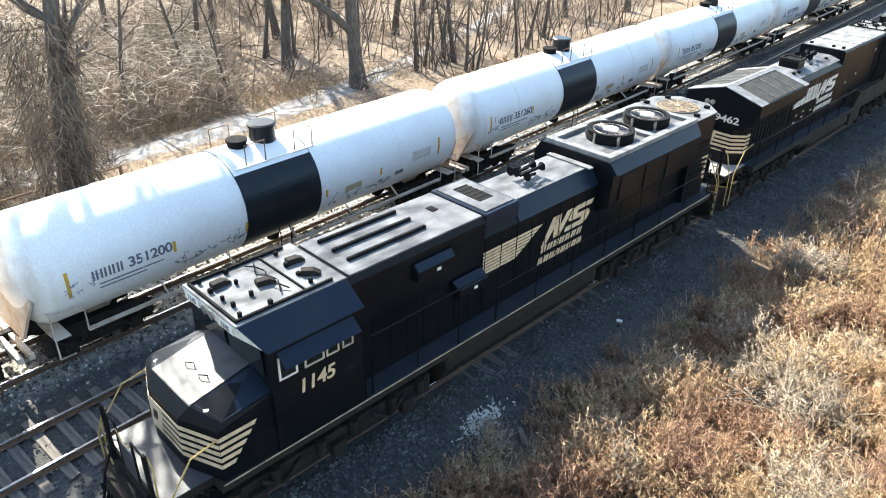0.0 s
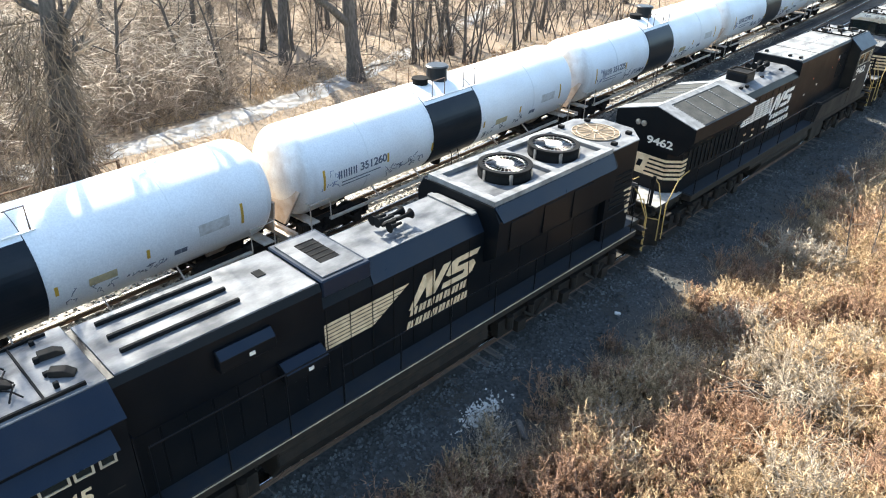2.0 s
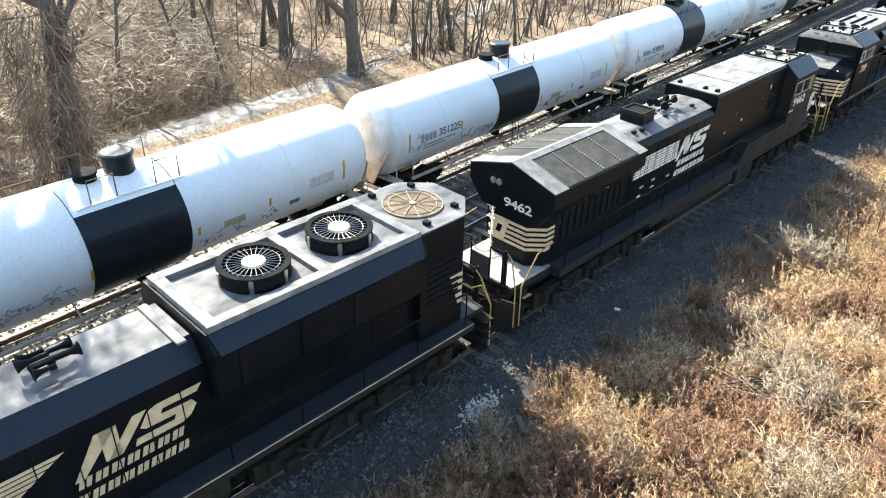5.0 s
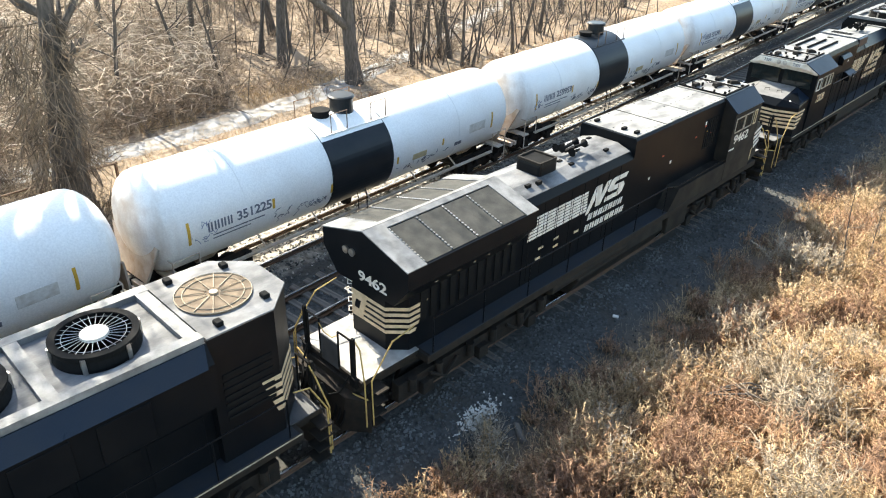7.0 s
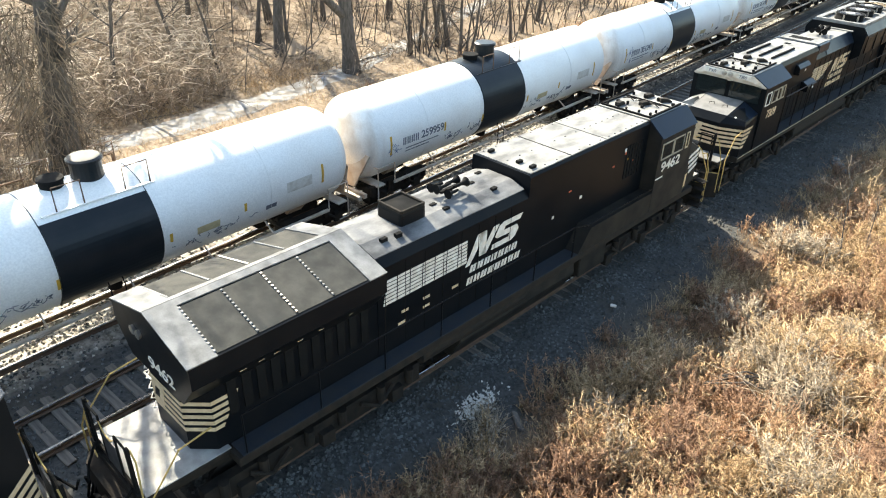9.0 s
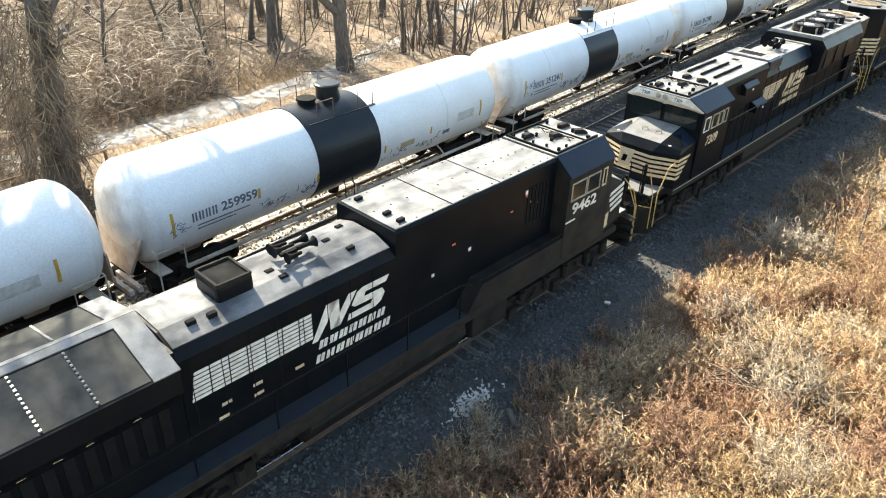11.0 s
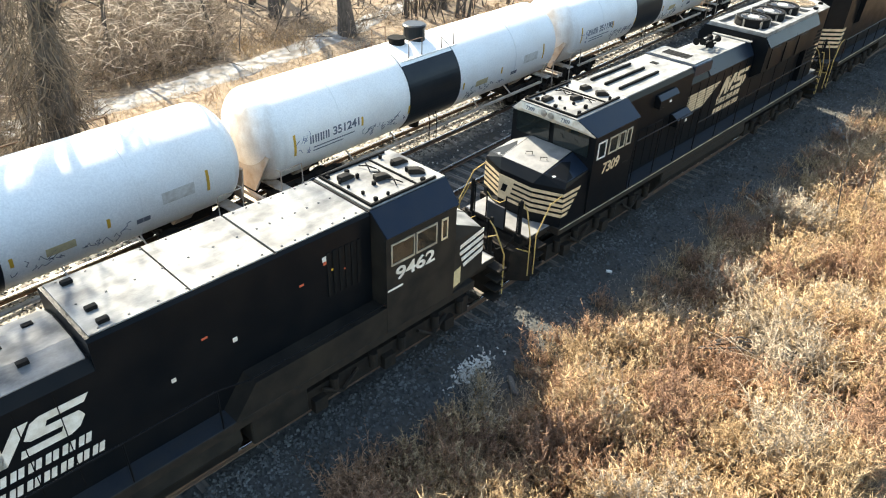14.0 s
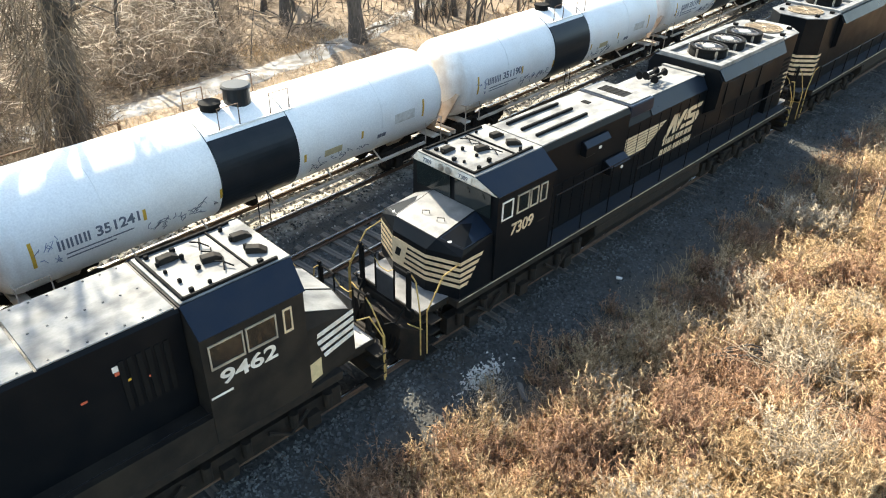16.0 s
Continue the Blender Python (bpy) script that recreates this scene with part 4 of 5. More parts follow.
    for y, z, w, h, mt in ((16.1, 3.92, 0.12, 0.12, PALE), (16.12, 3.84, 0.08, 0.07, RED), (16.65, 3.5, 0.12, 0.045, RED), (16.3, 3.62, 0.06, 0.05, AMBER), (15.5, 3.6, 0.11, 0.045, RED),
                            (13.9, 3.1, 0.10, 0.10, PALE), (13.3, 3.5, 0.12, 0.045, RED), (12.6, 2.9, 0.09, 0.09, PALE)):
        part("warning_label", boxes((1.02, 1.028, y, y + w, z, z + h)), mt, mid)
    for k in range(6):
        part("louvre", soft(boxes((1.02, 1.04, 16.2 + 0.16 * k, 16.3 + 0.16 * k, 3.0, 4.1)), 0.005), RUBBER, mid)
    cab = part("cab", prism([(-1.5, 1.6), (1.5, 1.6), (1.5, 4.14), (0.98, 4.58), (-0.98, 4.58), (-1.5, 4.14)], 17.42, 19.6), BROWN, lo)
    part("cab_roof", soft(slab([(-0.95, 17.46), (0.95, 17.46), (0.95, 19.75), (-0.95, 19.75)], 4.58, 4.62), 0.008), ROOF, cab, "light grey cab roof with dark fittings")
    for s in (-1, 1):
        part("roof_facet", quad_plate(bmesh.new(), [(s * 0.98, 17.42, 4.59), (s * 1.53, 17.42, 4.13), (s * 1.53, 19.62, 4.13), (s * 0.98, 19.72, 4.59)], (s * 0.65, 0, 0.76), 0.03), FACET, cab)
        for y0, y1 in ((17.55, 18.25), (18.3, 18.95), (19.1, 19.3)):
            fb = boxes((s * 1.515 - 0.012, s * 1.515 + 0.012, y0, y1, 3.38, 3.43), (s * 1.515 - 0.012, s * 1.515 + 0.012, y0, y1, 3.9, 3.94),
                       (s * 1.515 - 0.012, s * 1.515 + 0.012, y0, y0 + 0.03, 3.43, 3.9), (s * 1.515 - 0.012, s * 1.515 + 0.012, y1 - 0.03, y1, 3.43, 3.9))
            w = part("window_frame", fb, SILL if y0 < 19 else CREAM, cab)
            part("pane", boxes((s * 1.506 - 0.004, s * 1.506 + 0.004, y0 + 0.03, y1 - 0.03, 3.43, 3.9)), GLASS, w)
    roof_clutter(cab, 17.55, 19.6, 4.62, 0.9, 7)
    writing(number, 0.46, side_text(1.502, 18.3, 3.08), PALE, cab, width=1.38)
    part("data_bar", boxes((1.5, 1.506, 17.45, 17.9, 2.72, 2.77)), PALE, cab)
    nose = []
    for s in (-1, 1):
        nose += [(s * 1.45, 19.6, 1.6), (s * 1.2, 21.0, 1.6), (s * 1.2, 20.95, 2.75), (s * 1.45, 19.6, 3.1), (s * 1.3, 19.7, 3.45), (s * 0.6, 19.7, 3.6), (s * 0.55, 20.95, 3.0), (s * 1.2, 20.9, 2.85)]
    part("nose", hull(nose), BROWN, lo)
    part("nose_top", quad_plate(bmesh.new(), [(-0.55, 19.72, 3.61), (0.58, 19.72, 3.61), (0.52, 20.9, 3.03), (-0.5, 20.9, 3.03)], (0, 0.43, 0.9), 0.012), ROOF, lo, "dusty nose top")
    part("nose_facet", quad_plate(bmesh.new(), [(0.62, 19.72, 3.6), (1.3, 19.72, 3.46), (1.19, 20.85, 2.88), (0.57, 20.9, 3.01)], (0.25, 0.43, 0.87), 0.012), ROOF, lo)
    for k in range(4):
        z = 2.15 + 0.19 * k
        a = 19.95 - 0.1 * k
        part("stripe", quad_plate(bmesh.new(), [(1.394, 20.05 - 0.07 * k, z), (1.21, 20.97, z), (1.21, 20.97, z + 0.11), (1.4, 20.01 - 0.07 * k, z + 0.11)], (1, 0.2, 0), 0.012), PALE, lo, "pale nose stripe")
    part("placard", quad_plate(bmesh.new(), [(1.456, 19.62, 1.72), (1.39, 19.95, 1.72), (1.39, 19.95, 2.2), (1.456, 19.62, 2.2)], (1, 0.18, 0), 0.008), TANPLATE, lo)
    for s in (-1, 1):
        handrail(lo, s * 1.46, 2.4, 13.2, 1.6, 2.6, 1.8)
        part("handrail", tube([(s * 1.46, 13.2, 2.6), (s * 1.46, 13.9, 2.42), (s * 1.46, 17.4, 2.42)], 0.02), BLACK, lo)
        part("side_skirt", hull([(s * x, y, z) for x in (1.03, 1.49) for y, z in ((13.45, 1.6), (14.0, 2.3), (17.42, 2.3), (17.42, 1.6))]), BROWN, lo, "dusty brown battery box panel")
        part("walkway", boxes((min(s * 1.03, s * 1.49), max(s * 1.03, s * 1.49), 2.3, 13.8, 1.6, 1.615)), WALK, lo)
    for y0, y1 in ((0.5, 2.25), (20.9, 21.55)):
        part("end_deck", boxes((-1.13, 1.13, y0, y1, 1.6, 1.62)), DECK, lo, "worn pale chequer-plate end deck")
    platform_rails(lo, 0.5, 1.8, -1), platform_rails(lo, 21.6, 20.9, 1)
    return lo

# ---- tank car ----
def tank_car(number, scrawl, full=False):
    """A tank car about its middle, its length along y."""
    c = new("tank_car")
    tagged(c, "white railway tank car with a black middle band and graffiti", "tank car", "tank cars")
    R, ZC = 1.575, 2.5
    prof = [(-8.25, 0.02)]
    for k in range(1, 9):
        a = math.pi / 2 * k / 8
        prof.append((-7.45 - 0.8 * math.cos(a), R * math.sin(a)))
    prof += [(-4, R), (0, R), (4, R)]
    prof += [(-d, r) for d, r in prof[:9][::-1]]
    shell = part("tank_shell", lathe(prof, "y", (0, 0, ZC), 56), WHITE, c, "glossy white cylindrical tank", smooth=True)
    for s0, s1 in ((-52, 46), (134, 232)) + (((45.9, 134.1),) if full else ()):
        bm = bmesh.new()
        arc = [radians(s0 + (s1 - s0) * k / 20) for k in range(21)]
        for k in range(20):
            for y0, y1 in ((-1.85, 0.95),):
                pts = []
                for a, y in ((arc[k], y0), (arc[k + 1], y0), (arc[k + 1], y1), (arc[k], y1)):
                    pts.append(bm.verts.new(((R + 0.012) * math.cos(a), y, ZC + (R + 0.012) * math.sin(a))))
                bm.faces.new(pts)
        bmesh.ops.remove_doubles(bm, verts=bm.verts[:], dist=0.002)
        bmesh.ops.solidify(bm, geom=bm.faces[:], thickness=0.02)
        part("black_band", bm, BAND, c, "black painted band round the tank's middle", smooth=False)
    for y in (-1.86, 0.96, -5.2, 4.6):
        ring = bmesh.new()
        tube([((R + 0.006) * math.cos(a), y, ZC + (R + 0.006) * math.sin(a)) for a in (2 * math.pi * k / 48 for k in range(49))], 0.012, ring, 4)
        part("seam", ring, BAND if y in (-1.86, 0.96) else WHITE, shell)
    # top fittings
    part("protective_housing", lathe([(0, 0.42), (0.05, 0.42), (0.5, 0.4), (0.5, 0.46), (0.56, 0.46), (0.6, 0.4)], "z", (0, 0.0, ZC + R - 0.06), 24), BAND, c, "black round valve housing")
    part("manway", lathe([(0, 0.3), (0.2, 0.3), (0.2, 0.34), (0.26, 0.33)], "z", (0, -0.95, ZC + R - 0.04), 20), RUBBER, c)
    for s in (-1, 1):
        for ya, yb in ((-1.3, -0.6), (0.5, 1.2)):
            rr = tube([(s * 0.95, ya, ZC + R - 0.35), (s * 0.95, ya, ZC + R + 0.35), (s * 0.95, yb, ZC + R + 0.35), (s * 0.95, yb, ZC + R - 0.35)], 0.022)
            part("safety_railing", rr, RUST, c)
        part("top_walkway", boxes((min(s * 0.5, s * 1.0), max(s * 0.5, s * 1.0), -1.7, 1.3, ZC + R - 0.33, ZC + R - 0.29)), RUST if s < 0 else (BAND if full else WHITE), c)
    # underside
    for s in (-1, 1):
        part("side_walkway", boxes((min(s * 1.38, s * 1.5), max(s * 1.38, s * 1.5), -6.9, 6.9, 0.93, 1.0)), TANKDIRT, c, "long side running rail")
        for y in (-4.6, -2.4, 0, 2.4, 4.6):
            part("bracket", tube([(s * 1.0, y, 1.32), (s * 1.44, y, 1.0)], 0.03), TANKDIRT, c)
    part("bottom_outlet", lathe([(0, 0.2), (0.4, 0.26), (0.6, 0.26)], "z", (0, 0, 0.5), 14), RUBBER, c)
    part("ladder", tube([(1.42, -0.7, 1.62), (1.5, -0.7, 1.4), (1.48, -0.7, 0.5)], 0.018), RUBBER, c)
    part("ladder", tube([(1.42, -0.3, 1.62), (1.5, -0.3, 1.4), (1.48, -0.3, 0.5)], 0.018), RUBBER, c)
    for e in (-1, 1):
        # saddle, head shield and end platform
        part("stub_sill", boxes((-0.35, 0.35, *sorted((e * 5.3, e * 8.1)), 0.78, 1.02)), FRAME, c)
        part("saddle", hull([(-1.35, e * 5.9, 1.75), (1.35, e * 5.9, 1.75), (-1.35, e * 6.5, 1.75), (1.35, e * 6.5, 1.75), (-0.45, e * 5.9, 0.8), (0.45, e * 5.9, 0.8), (-0.45, e * 6.5, 0.8), (0.45, e * 6.5, 0.8)]), TANKDIRT, c, "stained steel saddle")
        part("head_shield", hull([(-1.3, e * 8.0, 2.25), (1.3, e * 8.0, 2.25), (-0.75, e * 8.28, 1.0), (0.75, e * 8.28, 1.0), (-1.3, e * 7.95, 2.2), (1.3, e * 7.95, 2.2), (-0.75, e * 8.2, 0.98), (0.75, e * 8.2, 0.98)]), TANKDIRT, c, "stained head shield plate")
        part("end_platform", soft(boxes((-1.45, 1.45, *sorted((e * 7.35, e * 7.75)), 0.98, 1.04), (-1.45, 1.45, *sorted((e * 8.28, e * 8.42)), 0.78, 0.95)), 0.01), TANKDIRT, c)
        rr = bmesh.new()
        for s in (-1, 1):
            tube([(s * 1.48, e * 6.9, 1.0), (s * 1.48, e * 6.9, 1.75), (s * 1.48, e * 7.75, 1.75), (s * 1.48, e * 7.75, 0.45)], 0.025, rr)
            tube([(s * 1.48, e * 7.35, 0.45), (s * 1.48, e * 7.75, 0.45)], 0.02, rr)
        tube([(-1.48, e * 7.75, 1.75), (1.48, e * 7.75, 1.75)], 0.025, rr)
        part("end_railing", rr, TANKDIRT, c)
        part("coupler", soft(boxes((-0.13, 0.13, *sorted((e * 8.0, e * 8.5)), 0.72, 0.98)), 0.03), FRAME, c)
        truck(c, e * 6.5, axles=(-0.89, 0.89), r=0.46, name="bogie")
        part("brake_rod", tube([(0.9, e * 5.2, 0.6), (0.9, e * 2.0, 0.55)], 0.03), FRAME, c)
    # markings on the near side, laid on the curve
    def curved(y0, y1, a0, a1, bm):
        n = 3
        for k in range(n):
            b0, b1 = radians(a0 + (a1 - a0) * k / n), radians(a0 + (a1 - a0) * (k + 1) / n)
            q = [((R + 0.008) * math.cos(b), y, ZC + (R + 0.008) * math.sin(b)) for b, y in ((b0, y0), (b0, y1), (b1, y1), (b1, y0))]
            quad_plate(bm, q, (math.cos((b0 + b1) / 2), 0, math.sin((b0 + b1) / 2)), 0.004)
        return bm
    for y, a0, a1 in ((-7.2, -14, 12), (-4.3, -8, 4), (-1.95, -18, -6), (-1.75, -12, 2), (1.15, -14, -4), (3.6, -12, -2), (6.6, -14, 10)):
        part("reflector", curved(y, y + 0.09, a0, a1, bmesh.new()), AMBER, c, "amber reflector strip")
    part("placard", curved(2.0, 2.75, -18, -9, bmesh.new()), TANPLATE, c, "tan data placard")
    part("grey_panel", curved(5.2, 6.2, -10, 3, bmesh.new()), PALE, c)
    part("data_plate", curved(4.4, 4.8, -22, -16, bmesh.new()), GREYTXT, c)
    mark = writing(number, 0.4, side_text(0, 0, 0), GREYTXT, c, "car_number", width=1.1)
    bars = bmesh.new()
    for k in range(4):
        for a in (-1.35, -1.25):
            quad_plate(bars, [(0, a + 0.22 * k, -0.14), (0, a + 0.055 + 0.22 * k, -0.14), (0, a + 0.055 + 0.22 * k, 0.14), (0, a + 0.22 * k, 0.14)], (1, 0, 0), 0.004)
    for j in range(2):
        quad_plate(bars, [(0, -1.2, -0.32 - 0.13 * j), (0, 0.6 - 0.5 * j, -0.32 - 0.13 * j), (0, 0.6 - 0.5 * j, -0.28 - 0.13 * j), (0, -1.2, -0.28 - 0.13 * j)], (1, 0, 0), 0.004)
    reporting = part("reporting_mark", bars, GREYTXT, c)
    def wrap(me, dy, a):
        for v in me.vertices:
            b = radians(a) + v.co.z / R
            r = R + 0.006 + v.co.x
            v.co = (r * math.cos(b), v.co.y + dy, ZC + r * math.sin(b))
    wrap(mark.data, -4.95, -1), wrap(reporting.data, -5.2, -1)
    rnd = random.Random(scrawl)
    for y0, y1, a0, a1, n in ((-7.3, -6.5, -14, 2, 9), (-4.2, -2.1, -26, -17, 26), (1.2, 4.0, -30, -20, 22)):
        bm = bmesh.new()
        for k in range(n):
            y, a = rnd.uniform(y0, y1), rnd.uniform(a0, a1)
            pts = []
            for j in range(4):
                b = radians(a)
                pts.append(((R + 0.004) * math.cos(b), y, ZC + (R + 0.004) * math.sin(b)))
                y, a = y + rnd.uniform(-0.1, 0.16), a + rnd.uniform(-5, 5)
            tube(pts, 0.011, bm, 3)
        part("graffiti", bm, SCRAWL if y0 < -5 else GREYTXT, c, "faded graffiti scrawl")["kind"] = "stuff"
    return c

# ---- plants ----
RNG = np.random.default_rng(5)
VINE = surface("vines_and_shaded_stems", (0.10, 0.077, 0.055), 0.9, other=(0.23, 0.178, 0.128), scale=1.5, grain=10, bump=0, random_tint=0.45)

def strand_mesh(name, P, R, mat, sides=3):
    """Thin tapering stalks: P (n, k, 3) points and R (n, k) radii, joined in one mesh."""
    n, k = R.shape
    d = np.gradient(P, axis=1)
    d /= np.linalg.norm(d, axis=2, keepdims=True) + 1e-9
    ref = np.array([0.31, 0.53, 0.79])
    s = np.cross(d, ref)
    s /= np.linalg.norm(s, axis=2, keepdims=True) + 1e-9
    q = np.cross(d, s)
    ang = 2 * np.pi * np.arange(sides) / sides
    V = P[:, :, None, :] + R[:, :, None, None] * (s[:, :, None, :] * np.cos(ang)[None, None, :, None] + q[:, :, None, :] * np.sin(ang)[None, None, :, None])
    # all rings but the last, which closes in a point
    per = (k - 1) * sides + 1
    base = (np.arange(n) * per)[:, None, None]
    i = np.arange(k - 2)[None, :, None] * sides
    j = np.arange(sides)[None, None, :]
    j2 = (j + 1) % sides
    F = np.stack([base + i + j, base + i + j2, base + i + sides + j2, base + i + sides + j], axis=-1).reshape(-1, 4)
    last = base[:, 0] + (k - 2) * sides
    tip = np.broadcast_to(base[:, 0] + (k - 1) * sides, (n, sides))
    F3 = np.stack([last + j[0], last + j2[0], tip], axis=-1).reshape(-1, 3)
    V = np.concatenate([V[:, :-1].reshape(n, -1, 3), P[:, -1:, :]], axis=1).reshape(-1, 3)
    me = bpy.data.meshes.new(name)
    me.vertices.add(len(V))
    me.vertices.foreach_set("co", V.astype(np.float32).ravel())
    me.loops.add(F.size + F3.size)
    me.loops.foreach_set("vertex_index", np.concatenate([F.ravel(), F3.ravel()]).astype(np.int32))
    me.polygons.add(len(F) + len(F3))
    me.polygons.foreach_set("loop_start", np.concatenate([np.arange(0, F.size, 4), F.size + np.arange(0, F3.size, 3)]).astype(np.int32))
    me.polygons.foreach_set("loop_total", np.concatenate([np.full(len(F), 4), np.full(len(F3), 3)]).astype(np.int32))
    me.update(calc_edges=True)
    me.validate()
    me.materials.append(mat)
    return me

def heights(x, y):
    return np.array([sheet_height(a, b) for a, b in zip(x, y)])

def stalks(base, direction, length, bend, k, r0, r1=0.3):
    """Bent stalks: base (n,3), unit direction (n,3), length (n), sideways bend (n,3)."""
    u = np.linspace(0, 1, k)[None, :, None]
    P = base[:, None, :] + direction[:, None, :] * length[:, None, None] * u + bend[:, None, :] * (u ** 2) * length[:, None, None]
    R = r0[:, None] * (1 - (1 - r1) * np.linspace(0, 1, k)[None, :])
    return P, R

def weed_patch(name, label, mat, x, y, h, stems, sprigs, spread, width=1.0, droop=0.15):
    """Clumps of dead weeds: stems that fan out from each clump, each with a feathery head of short sprigs."""
    n = len(x)
    z = heights(x, y)
    cx, cy, cz, ch = (np.repeat(v, stems) for v in (x, y, z, h))
    m = n * stems
    a = RNG.uniform(0, 2 * np.pi, m)
    lean = np.abs(RNG.normal(0, spread, m))
    D = np.stack([np.sin(lean) * np.cos(a), np.sin(lean) * np.sin(a), np.cos(lean)], 1)
    B = np.stack([cx + RNG.normal(0, 0.09, m), cy + RNG.normal(0, 0.09, m), cz - 0.05], 1)
    ln = ch * RNG.uniform(0.55, 1.1, m)
    bend = RNG.normal(0, droop, (m, 3))
    bend[:, 2] = -np.abs(bend[:, 2]) * 0.5
    P, R = stalks(B, D, ln, bend, 3, RNG.uniform(0.007, 0.014, m) * width)
    # sprigs on the upper half
    t = RNG.uniform(0.4, 1.0, (m, sprigs))
    S = B[:, None, :] + D[:, None, :] * (ln[:, None] * t)[..., None] + bend[:, None, :] * (t ** 2 * ln[:, None])[..., None]
    SD = RNG.normal(0, 1, (m, sprigs, 3)) + D[:, None, :] * 0.9
    SD /= np.linalg.norm(SD, axis=2, keepdims=True)
    SL = RNG.uniform(0.05, 0.19, (m, sprigs)) * (1.25 - 0.5 * t) * (ch[:, None] / 0.9)
    S, SD, SL = S.reshape(-1, 3), SD.reshape(-1, 3), SL.ravel()
    P2, R2 = stalks(S, SD, SL, np.zeros_like(S), 2, RNG.uniform(0.008, 0.017, len(SL)) * width, 0.2)
    a1 = strand_mesh(name, P, R, mat)
    a2 = strand_mesh(name, P2, R2, mat)
    bm = bmesh.new()
    bm.from_mesh(a1), bm.from_mesh(a2)
    bm.to_mesh(a1)
    bm.free()
    return tagged(new(name, a1), label, "weeds", kind="stuff")

def grass(name, label, mat, x, y, h, lean=0.5, r=0.005):
    n = len(x)
    a, l = RNG.uniform(0, 2 * np.pi, n), np.abs(RNG.normal(0, lean, n))
    D = np.stack([np.sin(l) * np.cos(a), np.sin(l) * np.sin(a), np.cos(l)], 1)
    B = np.stack([x, y, heights(x, y) - 0.03], 1)
    bend = RNG.normal(0, 0.3, (n, 3))
    bend[:, 2] = -np.abs(bend[:, 2])
    P, R = stalks(B, D, h, bend, 3, RNG.uniform(0.6, 1.5, n) * r)
    return tagged(new(name, strand_mesh(name, P, R, mat)), label, "grass", kind="stuff")

def bank(n, e0, e1, y0, y1, power=1.0):
    """Random places on the bank beside the main track."""
    y = y0 + (y1 - y0) * RNG.uniform(0, 1, n) ** power
    e = RNG.uniform(e0, e1, n)
    return e + LOCO_DRIFT * y, y

def clumpy(x, y, scale, lo, seed):
    """Keeps the places where a soft noise is high, so that plants gather in drifts."""
    v = np.array([noise.noise(Vector((a * scale, b * scale, seed))) for a, b in zip(x, y)])
    return v > lo

x, y = bank(4700, 2.9, 10.8, 6, 60, 1.75)
edge = (x - LOCO_DRIFT * y) - np.clip(3.1 + 0.09 * (y - 8), 3.1, 4.0) + RNG.normal(0, 0.6, len(x))
bare = np.array([noise.noise(Vector((a * 0.33, b * 0.33, 21.0))) for a, b in zip(x, y)])
ok = (edge > 0) & (bare > -0.5)
x, y, edge = x[ok], y[ok], edge[ok]
kind = np.array([noise.noise(Vector((a * 0.45, b * 0.45, 9.0))) for a, b in zip(x, y)]) + RNG.normal(0, 0.13, len(x)) + 0.12 * np.clip(edge - 1.7, -1.7, 0.7)
mound = np.array([noise.noise(Vector((a * 0.75, b * 0.75, 33.0))) for a, b in zip(x, y)])
h = RNG.uniform(0.5, 1.15, len(x)) * np.clip(0.75 + 0.11 * edge, 0.7, 1.1) * np.clip(1.0 + 1.2 * mound, 0.4, 1.55)
ok = mound > -0.34
x, y, kind, h = x[ok], y[ok], kind[ok], h[ok]
k0, k1 = kind < -0.02, kind > 0.46
weed_patch("russet_weeds", "russet dried weeds with feathery heads on the bank", RUSSET, x[k0], y[k0], h[k0], 12, 12, 0.42)
weed_patch("straw_weeds", "golden straw-coloured dead weeds on the bank", STRAW, x[~k0 & ~k1], y[~k0 & ~k1], h[~k0 & ~k1], 13, 12, 0.45)
weed_patch("grey_weeds", "pale grey dried weeds with fluffy heads on the bank", PALEWEED, x[k1], y[k1], h[k1] * 1.1, 12, 12, 0.4)
# taller seed-head bushes that stand out on the bank
for bx, by, bh, mt in ((7.0, 18.6, 1.5, PALEWEED), (6.3, 18.3, 1.3, PALEWEED), (6.75, 23.3, 1.7, PALEWEED), (7.3, 23.8, 1.6, PALEWEED), (5.3, 19.5, 0.8, RUSSET), (7.6, 20.6, 1.3, STRAW), (6.4, 27.6, 0.9, STRAW), (5.1, 13.2, 1.0, STRAW), (5.6, 15.2, 1.0, STRAW), (8.9, 15.4, 1.2, PALEWEED)):
    n = 7
    ob = weed_patch("weed_bush", "tall dry seed-head bush among the weeds", mt, bx + RNG.normal(0, 0.22, n), by + RNG.normal(0, 0.22, n), bh * RNG.uniform(0.75, 1.05, n), 9, 26, 0.33, 1.15)
    ob["kind"] = ""
    del ob["kind"]
    tagged(ob, category="bush", group="bushes on the bank")
gx, gy = bank(36000, 3.2, 11.0, 6, 70, 1.5)
keep = clumpy(gx, gy, 0.75, -0.22, 33.0)
gx, gy = gx[keep], gy[keep]
grass("dead_grass", "matted dead grass on the bank", STRAW, gx, gy, RNG.uniform(0.2, 0.65, len(gx)), 0.6, 0.006)
gx, gy = bank(9000, 2.7, 5.0, 6, 70, 1.2)
keep = clumpy(gx, gy, 0.8, -0.1, 4.0)
grass("verge_grass", "grey-brown grass tufts along the ballast edge", PALEWEED, gx[keep], gy[keep], RNG.uniform(0.08, 0.3, keep.sum()), 0.7, 0.0045)
# pale dry tuft by the ballast
gx, gy = RNG.normal(3.45, 0.22, 700), RNG.normal(10.7, 0.3, 700)
